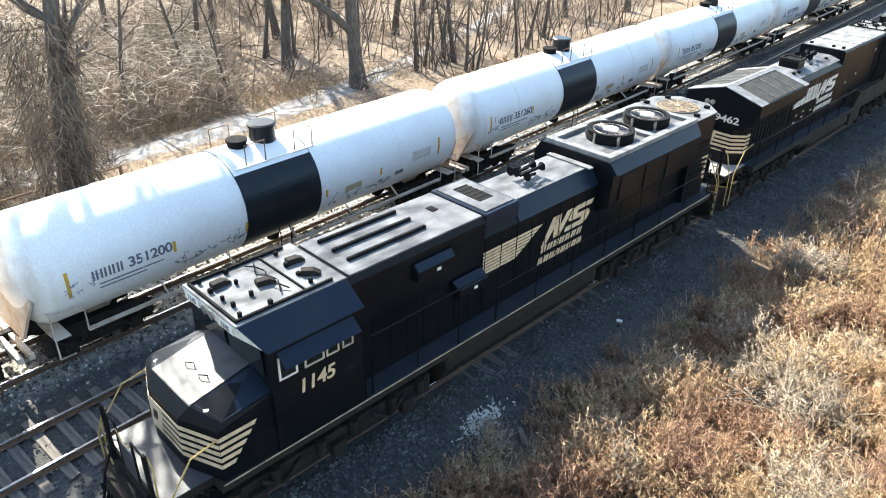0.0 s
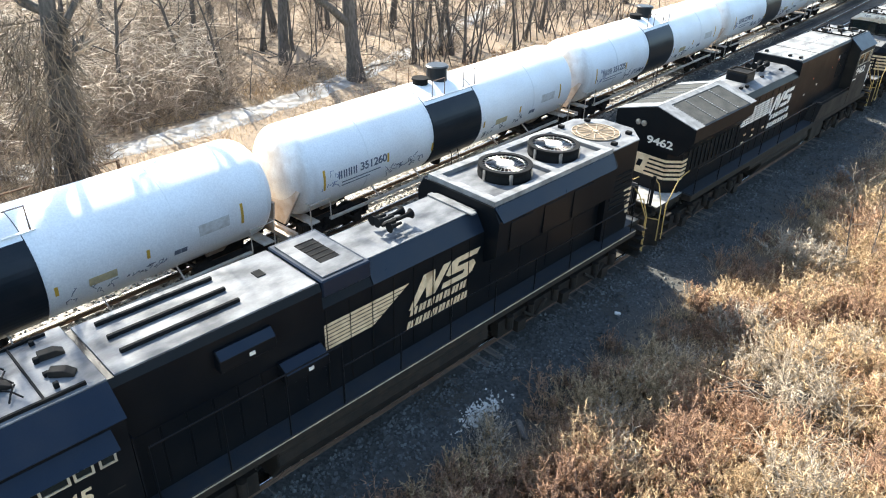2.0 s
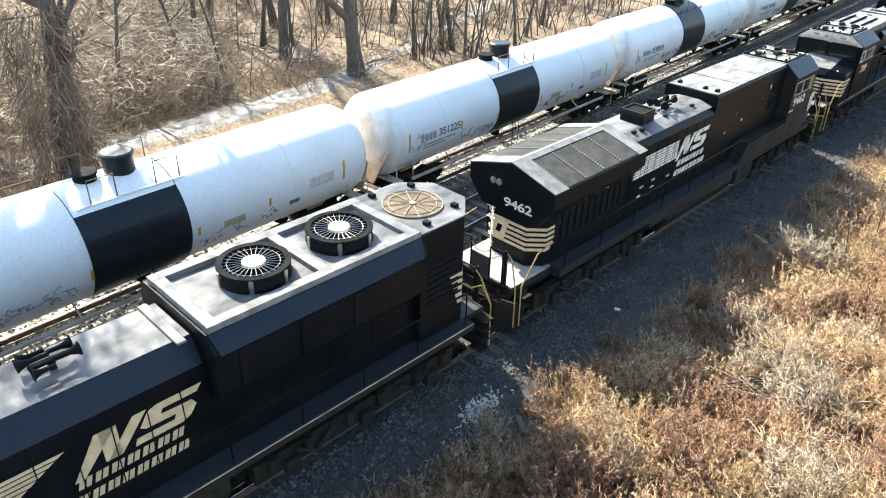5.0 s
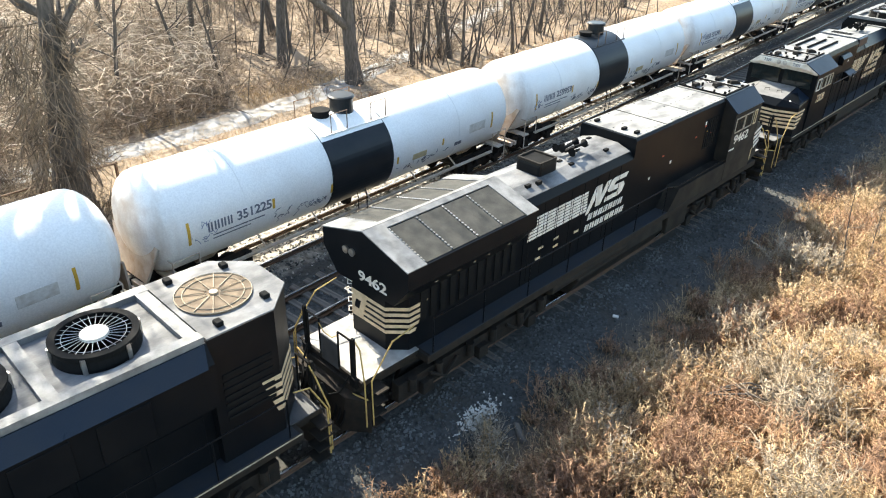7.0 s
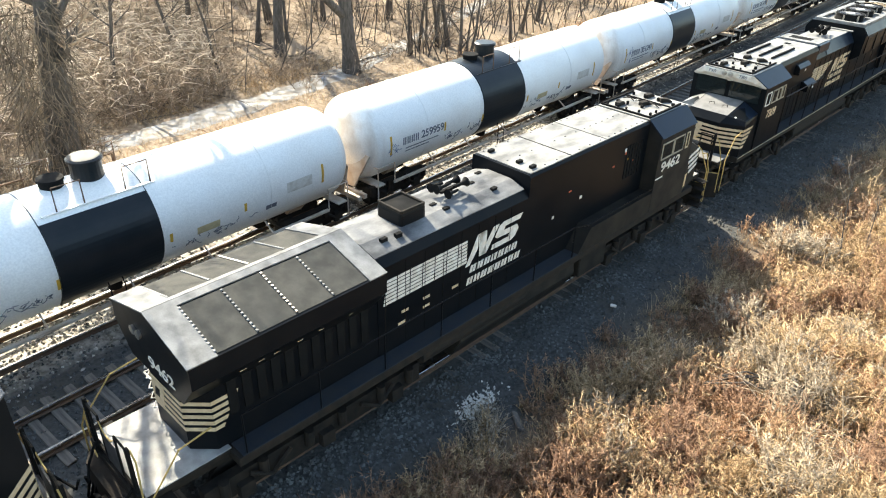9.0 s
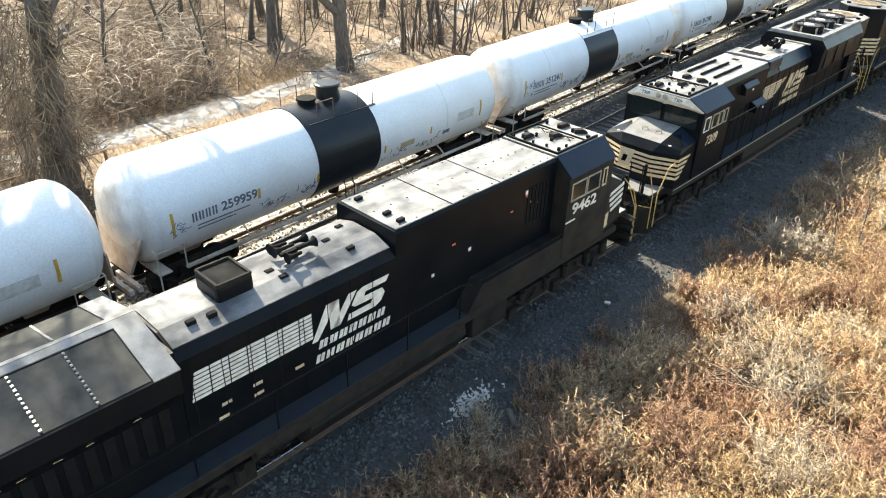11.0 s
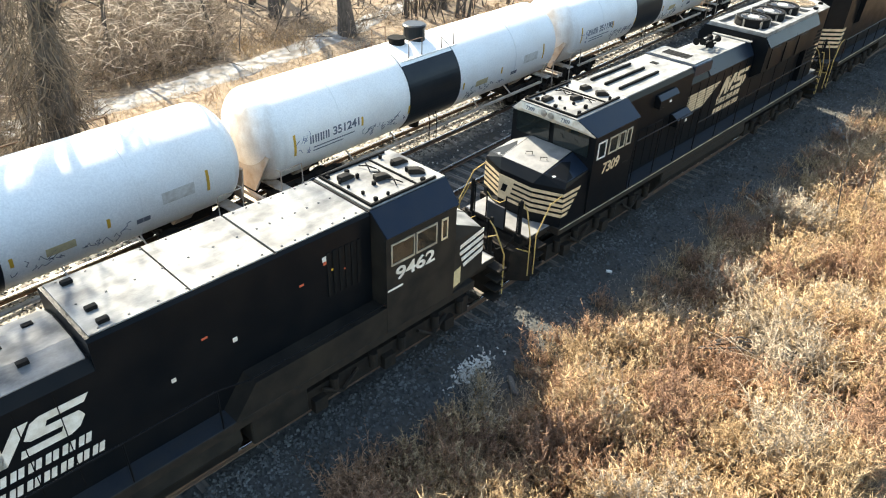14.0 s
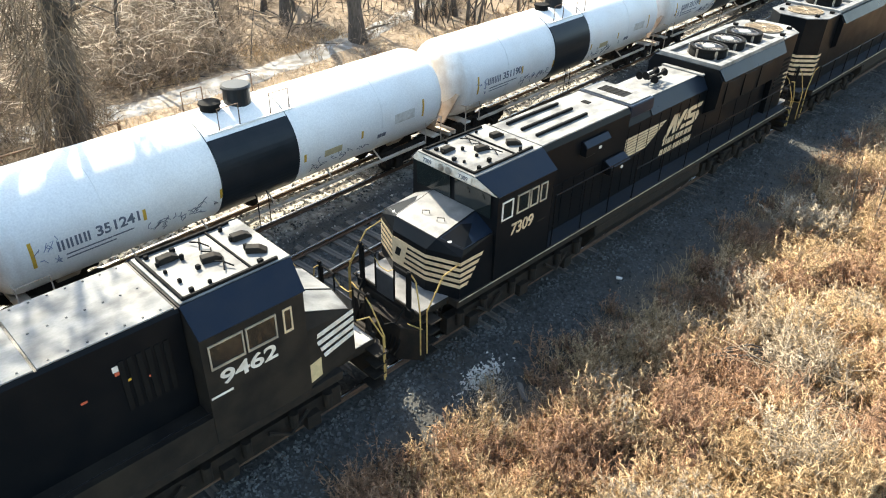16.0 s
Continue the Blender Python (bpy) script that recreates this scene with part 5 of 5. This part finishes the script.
grass("pale_tuft", "pale bleached grass tuft beside the ballast", PALEWEED, gx, gy, RNG.uniform(0.12, 0.35, 700), 0.6, 0.006)

# arching bleached stalks and a heap of dead sticks among the weeds
n = 90
B = np.stack([RNG.normal(9.3, 0.55, n), RNG.normal(15.0, 0.6, n), np.full(n, 0.3)], 1)
D = RNG.normal(0, 0.5, (n, 3)) + [0, 0, 0.8]
D[:, 2] = np.abs(D[:, 2])
D /= np.linalg.norm(D, axis=1, keepdims=True)
bend = RNG.normal(0, 0.5, (n, 3))
bend[:, 2] = -np.abs(bend[:, 2]) * 0.8
P, R = stalks(B, D, RNG.uniform(0.8, 1.7, n), bend, 6, RNG.uniform(0.008, 0.014, n), 0.4)
tagged(new("bleached_stalks", strand_mesh("bleached_stalks", P, R, PALEWEED, 4)), "arching bleached stalks among dead grass", "stalks", kind="stuff")
sticks = new("stick_heap")
tagged(sticks, "heap of dark dead sticks lying in the weeds", "sticks")
for k in range(9):
    ax, ay, an = 8.1 + random.uniform(-0.3, 0.3), 15.6 + random.uniform(-0.3, 0.3), random.uniform(0.1, 0.7)
    ln = random.uniform(0.6, 1.1)
    zz = sheet_height(ax, ay) + 0.45 + 0.03 * k
    part("stick", tube([(ax - ln * math.cos(an), ay - ln * math.sin(an), zz - 0.3), (ax, ay, zz), (ax + ln * math.cos(an), ay + ln * math.sin(an), zz - 0.1)], 0.022), BARK, sticks)

# bare saplings on the bank
def branch_set(rnd, start, direction, length, radius, depth, out, split=3, spread=0.55, up=0.12, seg=5):
    """Grows one limb and its side limbs; out[level] collects (points, radii)."""
    p, d = Vector(start), Vector(direction).normalized()
    pts, rad = [p.copy()], [radius]
    for k in range(seg):
        d = (d + Vector((rnd.gauss(0, 0.16), rnd.gauss(0, 0.16), rnd.gauss(0, 0.10) + up * 0.4))).normalized()
        p = p + d * (length / seg)
        pts.append(p.copy())
        rad.append(radius * (1 - 0.75 * (k + 1) / seg))
        if depth > 0 and k >= 1:
            for j in range(split if k < seg - 1 else split + 1):
                if rnd.random() < 0.8:
                    side = Vector((rnd.gauss(0, 1), rnd.gauss(0, 1), rnd.gauss(0.2, 0.5))).normalized()
                    nd = (d * (1 - spread) + side * spread + Vector((0, 0, up))).normalized()
                    branch_set(rnd, p, nd, length * rnd.uniform(0.38, 0.62), rad[-1] * rnd.uniform(0.45, 0.7), depth - 1, out, split, spread, up, max(3, seg - 1))
    out.setdefault((depth, seg), []).append((pts, rad))

def tree(name, label, x, y, height, radius, seed, depth=3, lean=(0, 0), fork=None, split=2, vines=0, low=0.35, twig_min=0.008, reach=0.0):
    rnd = random.Random(seed)
    z = sheet_height(x, y) - 0.1
    out = {}
    p, d = Vector((x, y, z)), Vector((lean[0], lean[1], 1)).normalized()
    seg = 9
    pts, rad = [p.copy()], [radius * 1.3]
    for k in range(seg):
        d = (d + Vector((rnd.gauss(0, 0.05), rnd.gauss(0, 0.05), 0.06))).normalized()
        p = p + d * height / seg
        pts.append(p.copy())
        rad.append(radius * (1 - 0.8 * (k + 1) / seg))
        if (k + 1) / seg > low:
            for j in range(split):
                a = rnd.uniform(0, 2 * math.pi)
                nd = Vector((math.cos(a), math.sin(a), rnd.uniform(0.3, 0.9)))
                branch_set(rnd, p, nd, height * rnd.uniform(0.2, 0.36), rad[-1] * rnd.uniform(0.4, 0.6), depth - 1, out, 2)
    for f in fork or ():
        q = pts[f[0]]
        branch_set(rnd, q, f[1], reach or height * 0.6, radius * (0.34 if reach else 0.6), depth, out, 2, 0.45, seg=8 if reach else 5)
    t = new(name)
    t.location = (0, 0, 0)
    tagged(t, label, "tree", "bare trees")
    tr = strand_mesh("trunk", np.array([[list(v) for v in pts]]), np.array([rad]), BARK, 12)
    for f in tr.polygons:
        f.use_smooth = True
    ob = new("trunk", tr)
    ob.parent = t
    for (lev, sg), items in sorted(out.items(), reverse=True):
        P = np.array([[list(v) for v in a] for a, b in items])
        Rr = np.maximum(np.array([b for a, b in items]), twig_min)
        big = lev >= depth - 1
        me = strand_mesh("bough" if big else "crown", P, Rr, BARK if big else TWIG, 6 if big else 3)
        ob = tagged(new("bough" if big else "crown", me), kind="stuff")
        ob.parent = t
    if vines:
        n = vines
        a = RNG.uniform(0, 2 * np.pi, n)
        zz = RNG.uniform(0.6, 6.5, n)
        rr = radius * RNG.uniform(0.85, 1.55, n)
        B = np.stack([x + rr * np.cos(a), y + rr * np.sin(a), z + zz + 1.0], 1)
        D = np.stack([0.25 * np.cos(a), 0.25 * np.sin(a), -np.ones(n)], 1) + RNG.normal(0, 0.5, (n, 3))
        D /= np.linalg.norm(D, axis=1, keepdims=True)
        bend = RNG.normal(0, 0.25, (n, 3))
        P, Rr = stalks(B, D, RNG.uniform(0.5, 1.6, n), bend * 1.8, 5, RNG.uniform(0.012, 0.03, n))
        ob = tagged(new("hanging_vines", strand_mesh("hanging_vines", P, Rr, VINE)), "dry vines hanging round the trunk", kind="stuff")
        ob.parent = t
    return t

for sx, sy, sh, sd in ((8.0, 24.6, 3.2, 3), (8.5, 25.4, 2.6, 5), (8.9, 17.0, 1.5, 8), (9.1, 17.3, 1.3, 9)):
    tree("sapling", "pale bare sapling standing among dry weeds", sx, sy, sh, 0.03, sd, 2, (RNG.normal(0, 0.15), RNG.normal(0, 0.15)), None, 1, 0, 0.2, 0.006)

# ---- woodland beyond the tracks ----
tree("old_tree", "large dark tree trunk draped with dry vines", -16.1, 9.7, 9.5, 0.74, 11, 3, (0.09, 0.10), ((7, (-0.3, 0.5, 0.9)), (8, (0.3, -0.4, 0.9)), (8, (-0.1, -0.5, 0.8))), 2, 1200, 0.5, reach=12.0)
tree("forked_tree", "forked bare tree with furrowed grey bark", -20.7, 28.9, 15, 0.47, 12, 3, (0.0, -0.03), ((2, (0.05, -0.85, 0.62)), (2, (-0.5, 0.35, 0.8))), 2, 0, 0.45)
for k, (tx, ty, th, tr) in enumerate(((-26.5, 28.1, 13, 0.36), (-30.2, 29.0, 13, 0.15), (-28.6, 30.4, 12, 0.12), (-21.0, 37.1, 9, 0.13), (-20.8, 34.1, 9, 0.12), (-20.5, 37.6, 10, 0.18), (-21.3, 35.5, 8, 0.10), (-21.6, 36.5, 8, 0.09), (-18.5, 36.5, 9, 0.12), (-18.0, 37.0, 8, 0.10), (-18.3, 36.9, 8, 0.08), (-30.5, 29.5, 10, 0.12), (-23.2, 31.2, 9, 0.1), (-33.0, 25.5, 11, 0.2), (-36.0, 29.0, 12, 0.24), (-32.0, 36.5, 12, 0.2), (-24.6, 22.4, 8, 0.09), (-21.0, 63.0, 13, 0.3), (-20.5, 48.4, 11, 0.16),
                                      (-29.0, 40.5, 13, 0.28), (-29.0, 22.4, 9, 0.12), (-24.0, 40.4, 12, 0.16), (-23.5, 56.3, 12, 0.25), (-34.0, 33.0, 13, 0.3), (-37.0, 40.0, 14, 0.3), (-33.0, 48.0, 13, 0.3),
                                      (-18.4, 42.0, 10, 0.12), (-19.3, 44.6, 10, 0.13), (-42.0, 30.0, 13, 0.3), (-38.0, 22.0, 12, 0.22), (-25.5, 16.5, 9, 0.14), (-47.0, 37.0, 14, 0.3), (-30.0, 58.0, 13, 0.3), (-22.5, 72.0, 13, 0.3))):
    tree("bare_tree", "slender bare winter tree in the woodland", tx, ty, th, tr, 30 + k, 3 if tr > 0.2 else 2, (RNG.normal(0, 0.08), RNG.normal(0, 0.08)), ((3, (RNG.normal(0, 0.6), RNG.normal(0, 0.6), 0.8)),) if tr > 0.2 else None, 2, 0, 0.25)
# thin whips in clusters
n = 330
wx = np.concatenate([RNG.normal(-19.5, 1.7, 120), RNG.uniform(-46, -22, 210)])
wy = np.concatenate([RNG.uniform(33, 60, 120), RNG.uniform(22, 70, 210)])
D = RNG.normal(0, 0.24, (n, 3)) + [0, 0, 1]
D /= np.linalg.norm(D, axis=1, keepdims=True)
P, R = stalks(np.stack([wx, wy, heights(wx, wy) - 0.1], 1), D, RNG.uniform(3, 8, n), RNG.normal(0, 0.14, (n, 3)), 6, RNG.uniform(0.02, 0.06, n), 0.25)
tagged(new("saplings", strand_mesh("saplings", P, R, BARK, 4)), "thin grey saplings crowding the woodland", "saplings", kind="stuff")

def thicket(name, label, mat, n, xr, yr, size, dens_seed, lo, per=10, dense=False):
    """Arching bare canes with side twigs."""
    x, y = RNG.uniform(*xr, n), RNG.uniform(*yr, n)
    k = clumpy(x, y, 0.22, lo, dens_seed) & ((not dense) | (y < 21.5 + 0.53 * (-x - 23.5)))
    x, y = x[k], y[k]
    cx, cy = np.repeat(x, per), np.repeat(y, per)
    m = len(cx)
    B = np.stack([cx + RNG.normal(0, 0.3, m), cy + RNG.normal(0, 0.3, m), np.repeat(heights(x, y), per) - 0.1], 1)
    D = RNG.normal(0, 0.5, (m, 3)) + [0, 0, 0.9]
    D[:, 2] = np.abs(D[:, 2])
    D /= np.linalg.norm(D, axis=1, keepdims=True)
    ln = RNG.uniform(0.5, 1.2, m) * size
    bend = RNG.normal(0, 0.35, (m, 3))
    bend[:, 2] = -np.abs(bend[:, 2]) * 0.9
    P, R = stalks(B, D, ln, bend, 4, RNG.uniform(0.010, 0.028, m), 0.35)
    s = 5
    t = RNG.uniform(0.3, 1, (m, s))
    S = (B[:, None] + D[:, None] * (ln[:, None] * t)[..., None] + bend[:, None] * (t ** 2 * ln[:, None])[..., None]).reshape(-1, 3)
    SD = RNG.normal(0, 1, (m * s, 3)) + [0, 0, 0.3]
    SD /= np.linalg.norm(SD, axis=1, keepdims=True)
    P2, R2 = stalks(S, SD, RNG.uniform(0.15, 0.6, m * s) * size / 2, RNG.normal(0, 0.25, (m * s, 3)), 2, RNG.uniform(0.010, 0.020, m * s), 0.4)
    for nm, pp, rr in ((name, P, R), (name + "_twigs", P2, R2)):
        tagged(new(nm, strand_mesh(nm, pp, rr, mat)), label, "brushwood", kind="stuff")

thicket("brushwood", "tangled pale bare brushwood at the woodland edge", TWIG, 1500, (-44, -21.8), (3, 31), 3.0, 5.0, -0.45, dense=True)
thicket("dark_brush", "dark brown tangled vines and brush round the old tree", VINE, 300, (-21.6, -13.2), (1, 13), 1.7, 3.0, -0.2, 8)
# shade within the brushwood, put in as darker brown stems
thicket("shaded_brush", "bare stems inside the brushwood, coloured dark as shade", VINE, 800, (-42, -22.2), (3, 33), 3.2, 8.0, -0.35, 6, True)
thicket("far_thicket", "hazy bare thicket deep in the woodland", VINE, 700, (-80, -40), (8, 75), 4.6, 14.0, -0.5, 6)
thicket("undergrowth", "low bare undergrowth under the trees", TWIG, 1300, (-50, -20), (24, 85), 1.7, 7.0, -0.2, 8)
thicket("near_brush", "brown bare brush beside the tank car track", RUSSET, 240, (-18, -11), (2, 75), 1.1, 6.0, 0.0, 8)
n = 15000
gx, gy = RNG.uniform(-19.3, -10.2, n), 1 + 80 * RNG.uniform(0, 1, n) ** 1.2
grass("trackside_grass", "long golden dead grass beside the far track", STRAW, gx, gy, RNG.uniform(0.25, 0.75, n), 0.5, 0.008)
n = 9000
gx, gy = RNG.uniform(-42, -21.5, n), 5 + 80 * RNG.uniform(0, 1, n)
keep = clumpy(gx, gy, 0.3, 0.0, 2.0)
grass("woodland_grass", "tan dead grass between the trees", STRAW, gx[keep], gy[keep], RNG.uniform(0.2, 0.6, keep.sum()), 0.6, 0.008)
n = 4200
gx, gy = RNG.uniform(-24.4, -21.4, n), RNG.uniform(15, 29, n)
keep = clumpy(gx, gy, 0.5, -0.1, 12.0)
grass("path_edge_grass", "golden dead grass along the path's far edge", STRAW, gx[keep], gy[keep], RNG.uniform(0.25, 0.7, keep.sum()), 0.6, 0.009)
# thick pale canes that arch over the brushwood, coloured as its sunlit highlights
CANE = surface("pale_canes", (0.53, 0.43, 0.32), 0.8, other=(0.66, 0.56, 0.45), scale=1.2, grain=10, bump=0, random_tint=0.35)
n = 8000
cx, cy = RNG.uniform(-42, -21.8, n), RNG.uniform(3, 34, n)
keep = clumpy(cx, cy, 0.22, -0.45, 5.0) & (cy < 21.5 + 0.53 * (-cx - 23.5))
cx, cy = cx[keep], cy[keep]
n = len(cx)
D = RNG.normal(0, 0.8, (n, 3)) + [0, 0, 0.6]
D[:, 2] = np.abs(D[:, 2])
D /= np.linalg.norm(D, axis=1, keepdims=True)
bend = RNG.normal(0, 1.15, (n, 3))
bend[:, 2] = -np.abs(bend[:, 2]) * 0.6
P, R = stalks(np.stack([cx, cy, heights(cx, cy) + RNG.uniform(0.3, 3.0, n)], 1), D, RNG.uniform(0.25, 0.85, n), bend, 5, RNG.uniform(0.014, 0.030, n), 0.4)
tagged(new("arching_canes", strand_mesh("arching_canes", P, R, CANE)), "pale sunlit arching canes in the brushwood", "brushwood", kind="stuff")
# fallen branches
n = 260
bx, by = RNG.uniform(-44, -21.5, n), RNG.uniform(5, 70, n)
a = RNG.uniform(0, np.pi, n)
P, R = stalks(np.stack([bx, by, heights(bx, by) + 0.08], 1), np.stack([np.cos(a), np.sin(a), RNG.normal(0.05, 0.06, n)], 1), RNG.uniform(1, 4, n), RNG.normal(0, 0.1, (n, 3)) * [1, 1, 0.2], 5, RNG.uniform(0.02, 0.07, n))
tagged(new("fallen_branches", strand_mesh("fallen_branches", P, R, BARK, 5)), "grey fallen branches on the leaf litter", "branches", kind="stuff")

# path
PATH = ((-22.6, -12), (-21.9, 0), (-20.9, 9), (-20.0, 16), (-20.5, 25), (-21.6, 30.5), (-23.7, 38.5), (-27.5, 50), (-33, 64))
PATHMAT = surface("pale_gravel", (0.34, 0.33, 0.315), 0.9, other=(0.21, 0.18, 0.145), scale=1.6, grain=22, bump=0.4, mix=(0.4, 0.62))
bm = bmesh.new()
rows = []
for (x0, y0), (x1, y1) in zip(PATH, PATH[1:]):
    for k in range(16):
        u = k / 16
        x, y = x0 + (x1 - x0) * u, y0 + (y1 - y0) * u
        w = (1.0 if y < 31 else 0.75) + 0.25 * noise.noise(Vector((y * 0.7, 0, 0)))
        rows.append([bm.verts.new((x + s * w + 0.22 * noise.noise(Vector((s * 9, y * 1.7, 5))), y, sheet_height(x + s * w, y) + 0.045 - 0.06 * (abs(s) > 0.9))) for s in (-1, -0.85, -0.4, 0, 0.4, 0.85, 1)])
for a, b in zip(rows, rows[1:]):
    for i in range(6):
        bm.faces.new((a[i], a[i + 1], b[i + 1], b[i]))
tagged(part("path", bm, PATHMAT, None, "", True), "pale grey gravel path through the woods", "path", kind="structure")

# low pipe fence along the far side
fence = new("pipe_fence")
tagged(fence, "low rusty pipe fence beside the woodland", "fence")
for z in (0.4,):
    part("rail", tube([(-16.9, y, z) for y in range(-6, 13, 6)], 0.04), RUST, fence)
for y in range(-6, 13, 3):
    part("post", boxes((-16.95, -16.85, y - 0.05, y + 0.05, -0.8, 0.46)), RUST, fence)

# ---- ballast stones and litter ----
def stones(name, label, n, place, lo, hi, mat=STONE):
    x, y = place(n)
    z = heights(x, y)
    O = np.array([(1, 0, 0), (-1, 0, 0), (0, 1, 0), (0, -1, 0), (0, 0, 1), (0, 0, -1)], float)
    F = np.array([(0, 2, 4), (2, 1, 4), (1, 3, 4), (3, 0, 4), (2, 0, 5), (1, 2, 5), (3, 1, 5), (0, 3, 5)])
    s = RNG.uniform(lo, hi, n)
    V = O[None] * RNG.uniform(0.6, 1.2, (n, 6, 1)) * s[:, None, None] + RNG.normal(0, 0.18, (n, 6, 3)) * s[:, None, None]
    V += np.stack([x, y, z + s * 0.2], 1)[:, None]
    FF = (F[None] + (np.arange(n) * 6)[:, None, None]).reshape(-1, 3)
    me = bpy.data.meshes.new(name)
    me.from_pydata(V.reshape(-1, 3).tolist(), [], FF.tolist())
    me.materials.append(mat)
    tagged(new(name, me), label, "ballast", kind="stuff")

def bed(n):
    y = -2 + 62 * RNG.uniform(0, 1, n) ** 1.5
    return RNG.uniform(-9.6, 1.2, n) + RNG.uniform(0, 1, n) * LOCO_DRIFT * y, y
def shoulder(n):
    y = 3 + 57 * RNG.uniform(0, 1, n) ** 1.5
    return 1.0 + LOCO_DRIFT * y + np.abs(RNG.normal(0, 1.1, n)), y
def far_bed(n):
    y = -2 + 62 * RNG.uniform(0, 1, n) ** 1.5
    return RNG.normal(TANK_X + 0.2, 0.9, n), y
stones("ballast", "grey crushed stone ballast between the tracks", 14000, bed, 0.03, 0.065)
stones("pale_ballast", "pale gravel under the tank cars, lightened as sunlit", 7000, far_bed, 0.03, 0.065, PALESTONE)
stones("shoulder_ballast", "grey crushed stone beside the main track", 11000, shoulder, 0.025, 0.06)
def spill(n):
    return RNG.normal(3.15, 0.17, n), RNG.normal(10.95, 0.36, n)
stones("pale_spill", "small spill of bleached pale stones on the verge", 420, spill, 0.02, 0.05, PALE)
lump = soft(boxes((-0.32, 0.3, -0.09, 0.1, 0, 0.13)), 0.04)
for v in lump.verts:
    v.co += Vector(noise.noise_vector(v.co * 5)) * 0.05
log = tagged(part("timber_offcut", lump, TIE, None), "weathered grey timber offcut lying on the verge", "timber")
log.matrix_world = pose(4.23, 11.2, sheet_height(4.23, 11.2) - 0.01, 0, 4, -35)
can = tagged(part("litter", soft(boxes((-0.09, 0.09, -0.05, 0.05, 0, 0.07)), 0.015), PALE, None), "crumpled pale blue-white litter on the verge", "litter")
can.matrix_world = pose(3.56, 17.1, sheet_height(3.56, 17.1), 10, 6, 30)
for k, (sx, sy, ss) in enumerate(((5.5, 34.1, 0.3), (5.2, 34.6, 0.22), (5.9, 33.6, 0.2), (6.2, 27.2, 0.25))):
    bm = bmesh.new()
    bmesh.ops.create_icosphere(bm, subdivisions=2, radius=ss)
    for v in bm.verts:
        v.co *= 1 + 0.3 * noise.noise(v.co * 6 + Vector((k, 0, 0)))
        v.co.z *= 0.55
    ob = tagged(part("rock", bm, STONE, None), "pale rough rock lying in the weeds", "rock", "rocks on the bank")
    ob.matrix_world = pose(sx, sy, sheet_height(sx, sy) + 0.05 * ss)

# ---- the trains ----
LOCOS = []
first = road_switcher("1145")
LOCOS.append((first, 2.95, 0))
LOCOS.append((wide_cab("9462"), 25.58, 0))
LOCOS.append((road_switcher("7309", (15.75, 17.15, 18.55), ROOF, NOSETOP), 47.75, 0))
LOCOS.append((road_switcher("1174"), 92.9, 180))
TANKS = []
for k, number in enumerate(("351190", "351200", "351260", "351225", "259959", "351241", "351190", "351190", "351225", "351260", "351200", "351241")):
    TANKS.append((tank_car(number, k, number == "259959"), 12.49 + 16.97 * (k - 1)))
build_track("track_main", 0.0, LOCO_DRIFT, "main railway track under the locomotives", 0.075)
build_track("track_middle", MID_X, 0.0, "empty middle railway track with weathered sleepers", 0.02)
build_track("track_far", TANK_X, TANK_DRIFT, "railway track under the tank cars", 0.07)

RUN_LOCO = ((0, 0), (1, 2.46), (2, 4.86), (3, 7.39), (4, 9.91), (6.5, 16.27), (7, 17.57), (8, 20.12), (9, 22.62), (11.5, 28.27), (12, 29.42), (13, 31.68), (14, 33.88), (15, 36.13), (16, 38.42))
RUN_TANK = ((0, 0), (1.5, 6.5), (3.5, 15.03), (5, 21.6), (7, 30.46), (9, 39.31), (11, 47.65), (12.5, 54.05), (14.5, 62.5), (16, 68.77))

def motions():
    a = -math.degrees(math.atan(LOCO_DRIFT))
    for ob, y, turn in LOCOS:
        walk(ob, [(t, pose(LOCO_DRIFT * (y - s), y - s, 0, 0, 0, a + turn)) for t, s in RUN_LOCO])
    b = -math.degrees(math.atan(TANK_DRIFT))
    for ob, y in TANKS:
        walk(ob, [(t, pose(TANK_X + TANK_DRIFT * (y - s), y - s, 0, 0, 0, b)) for t, s in RUN_TANK])

motions()
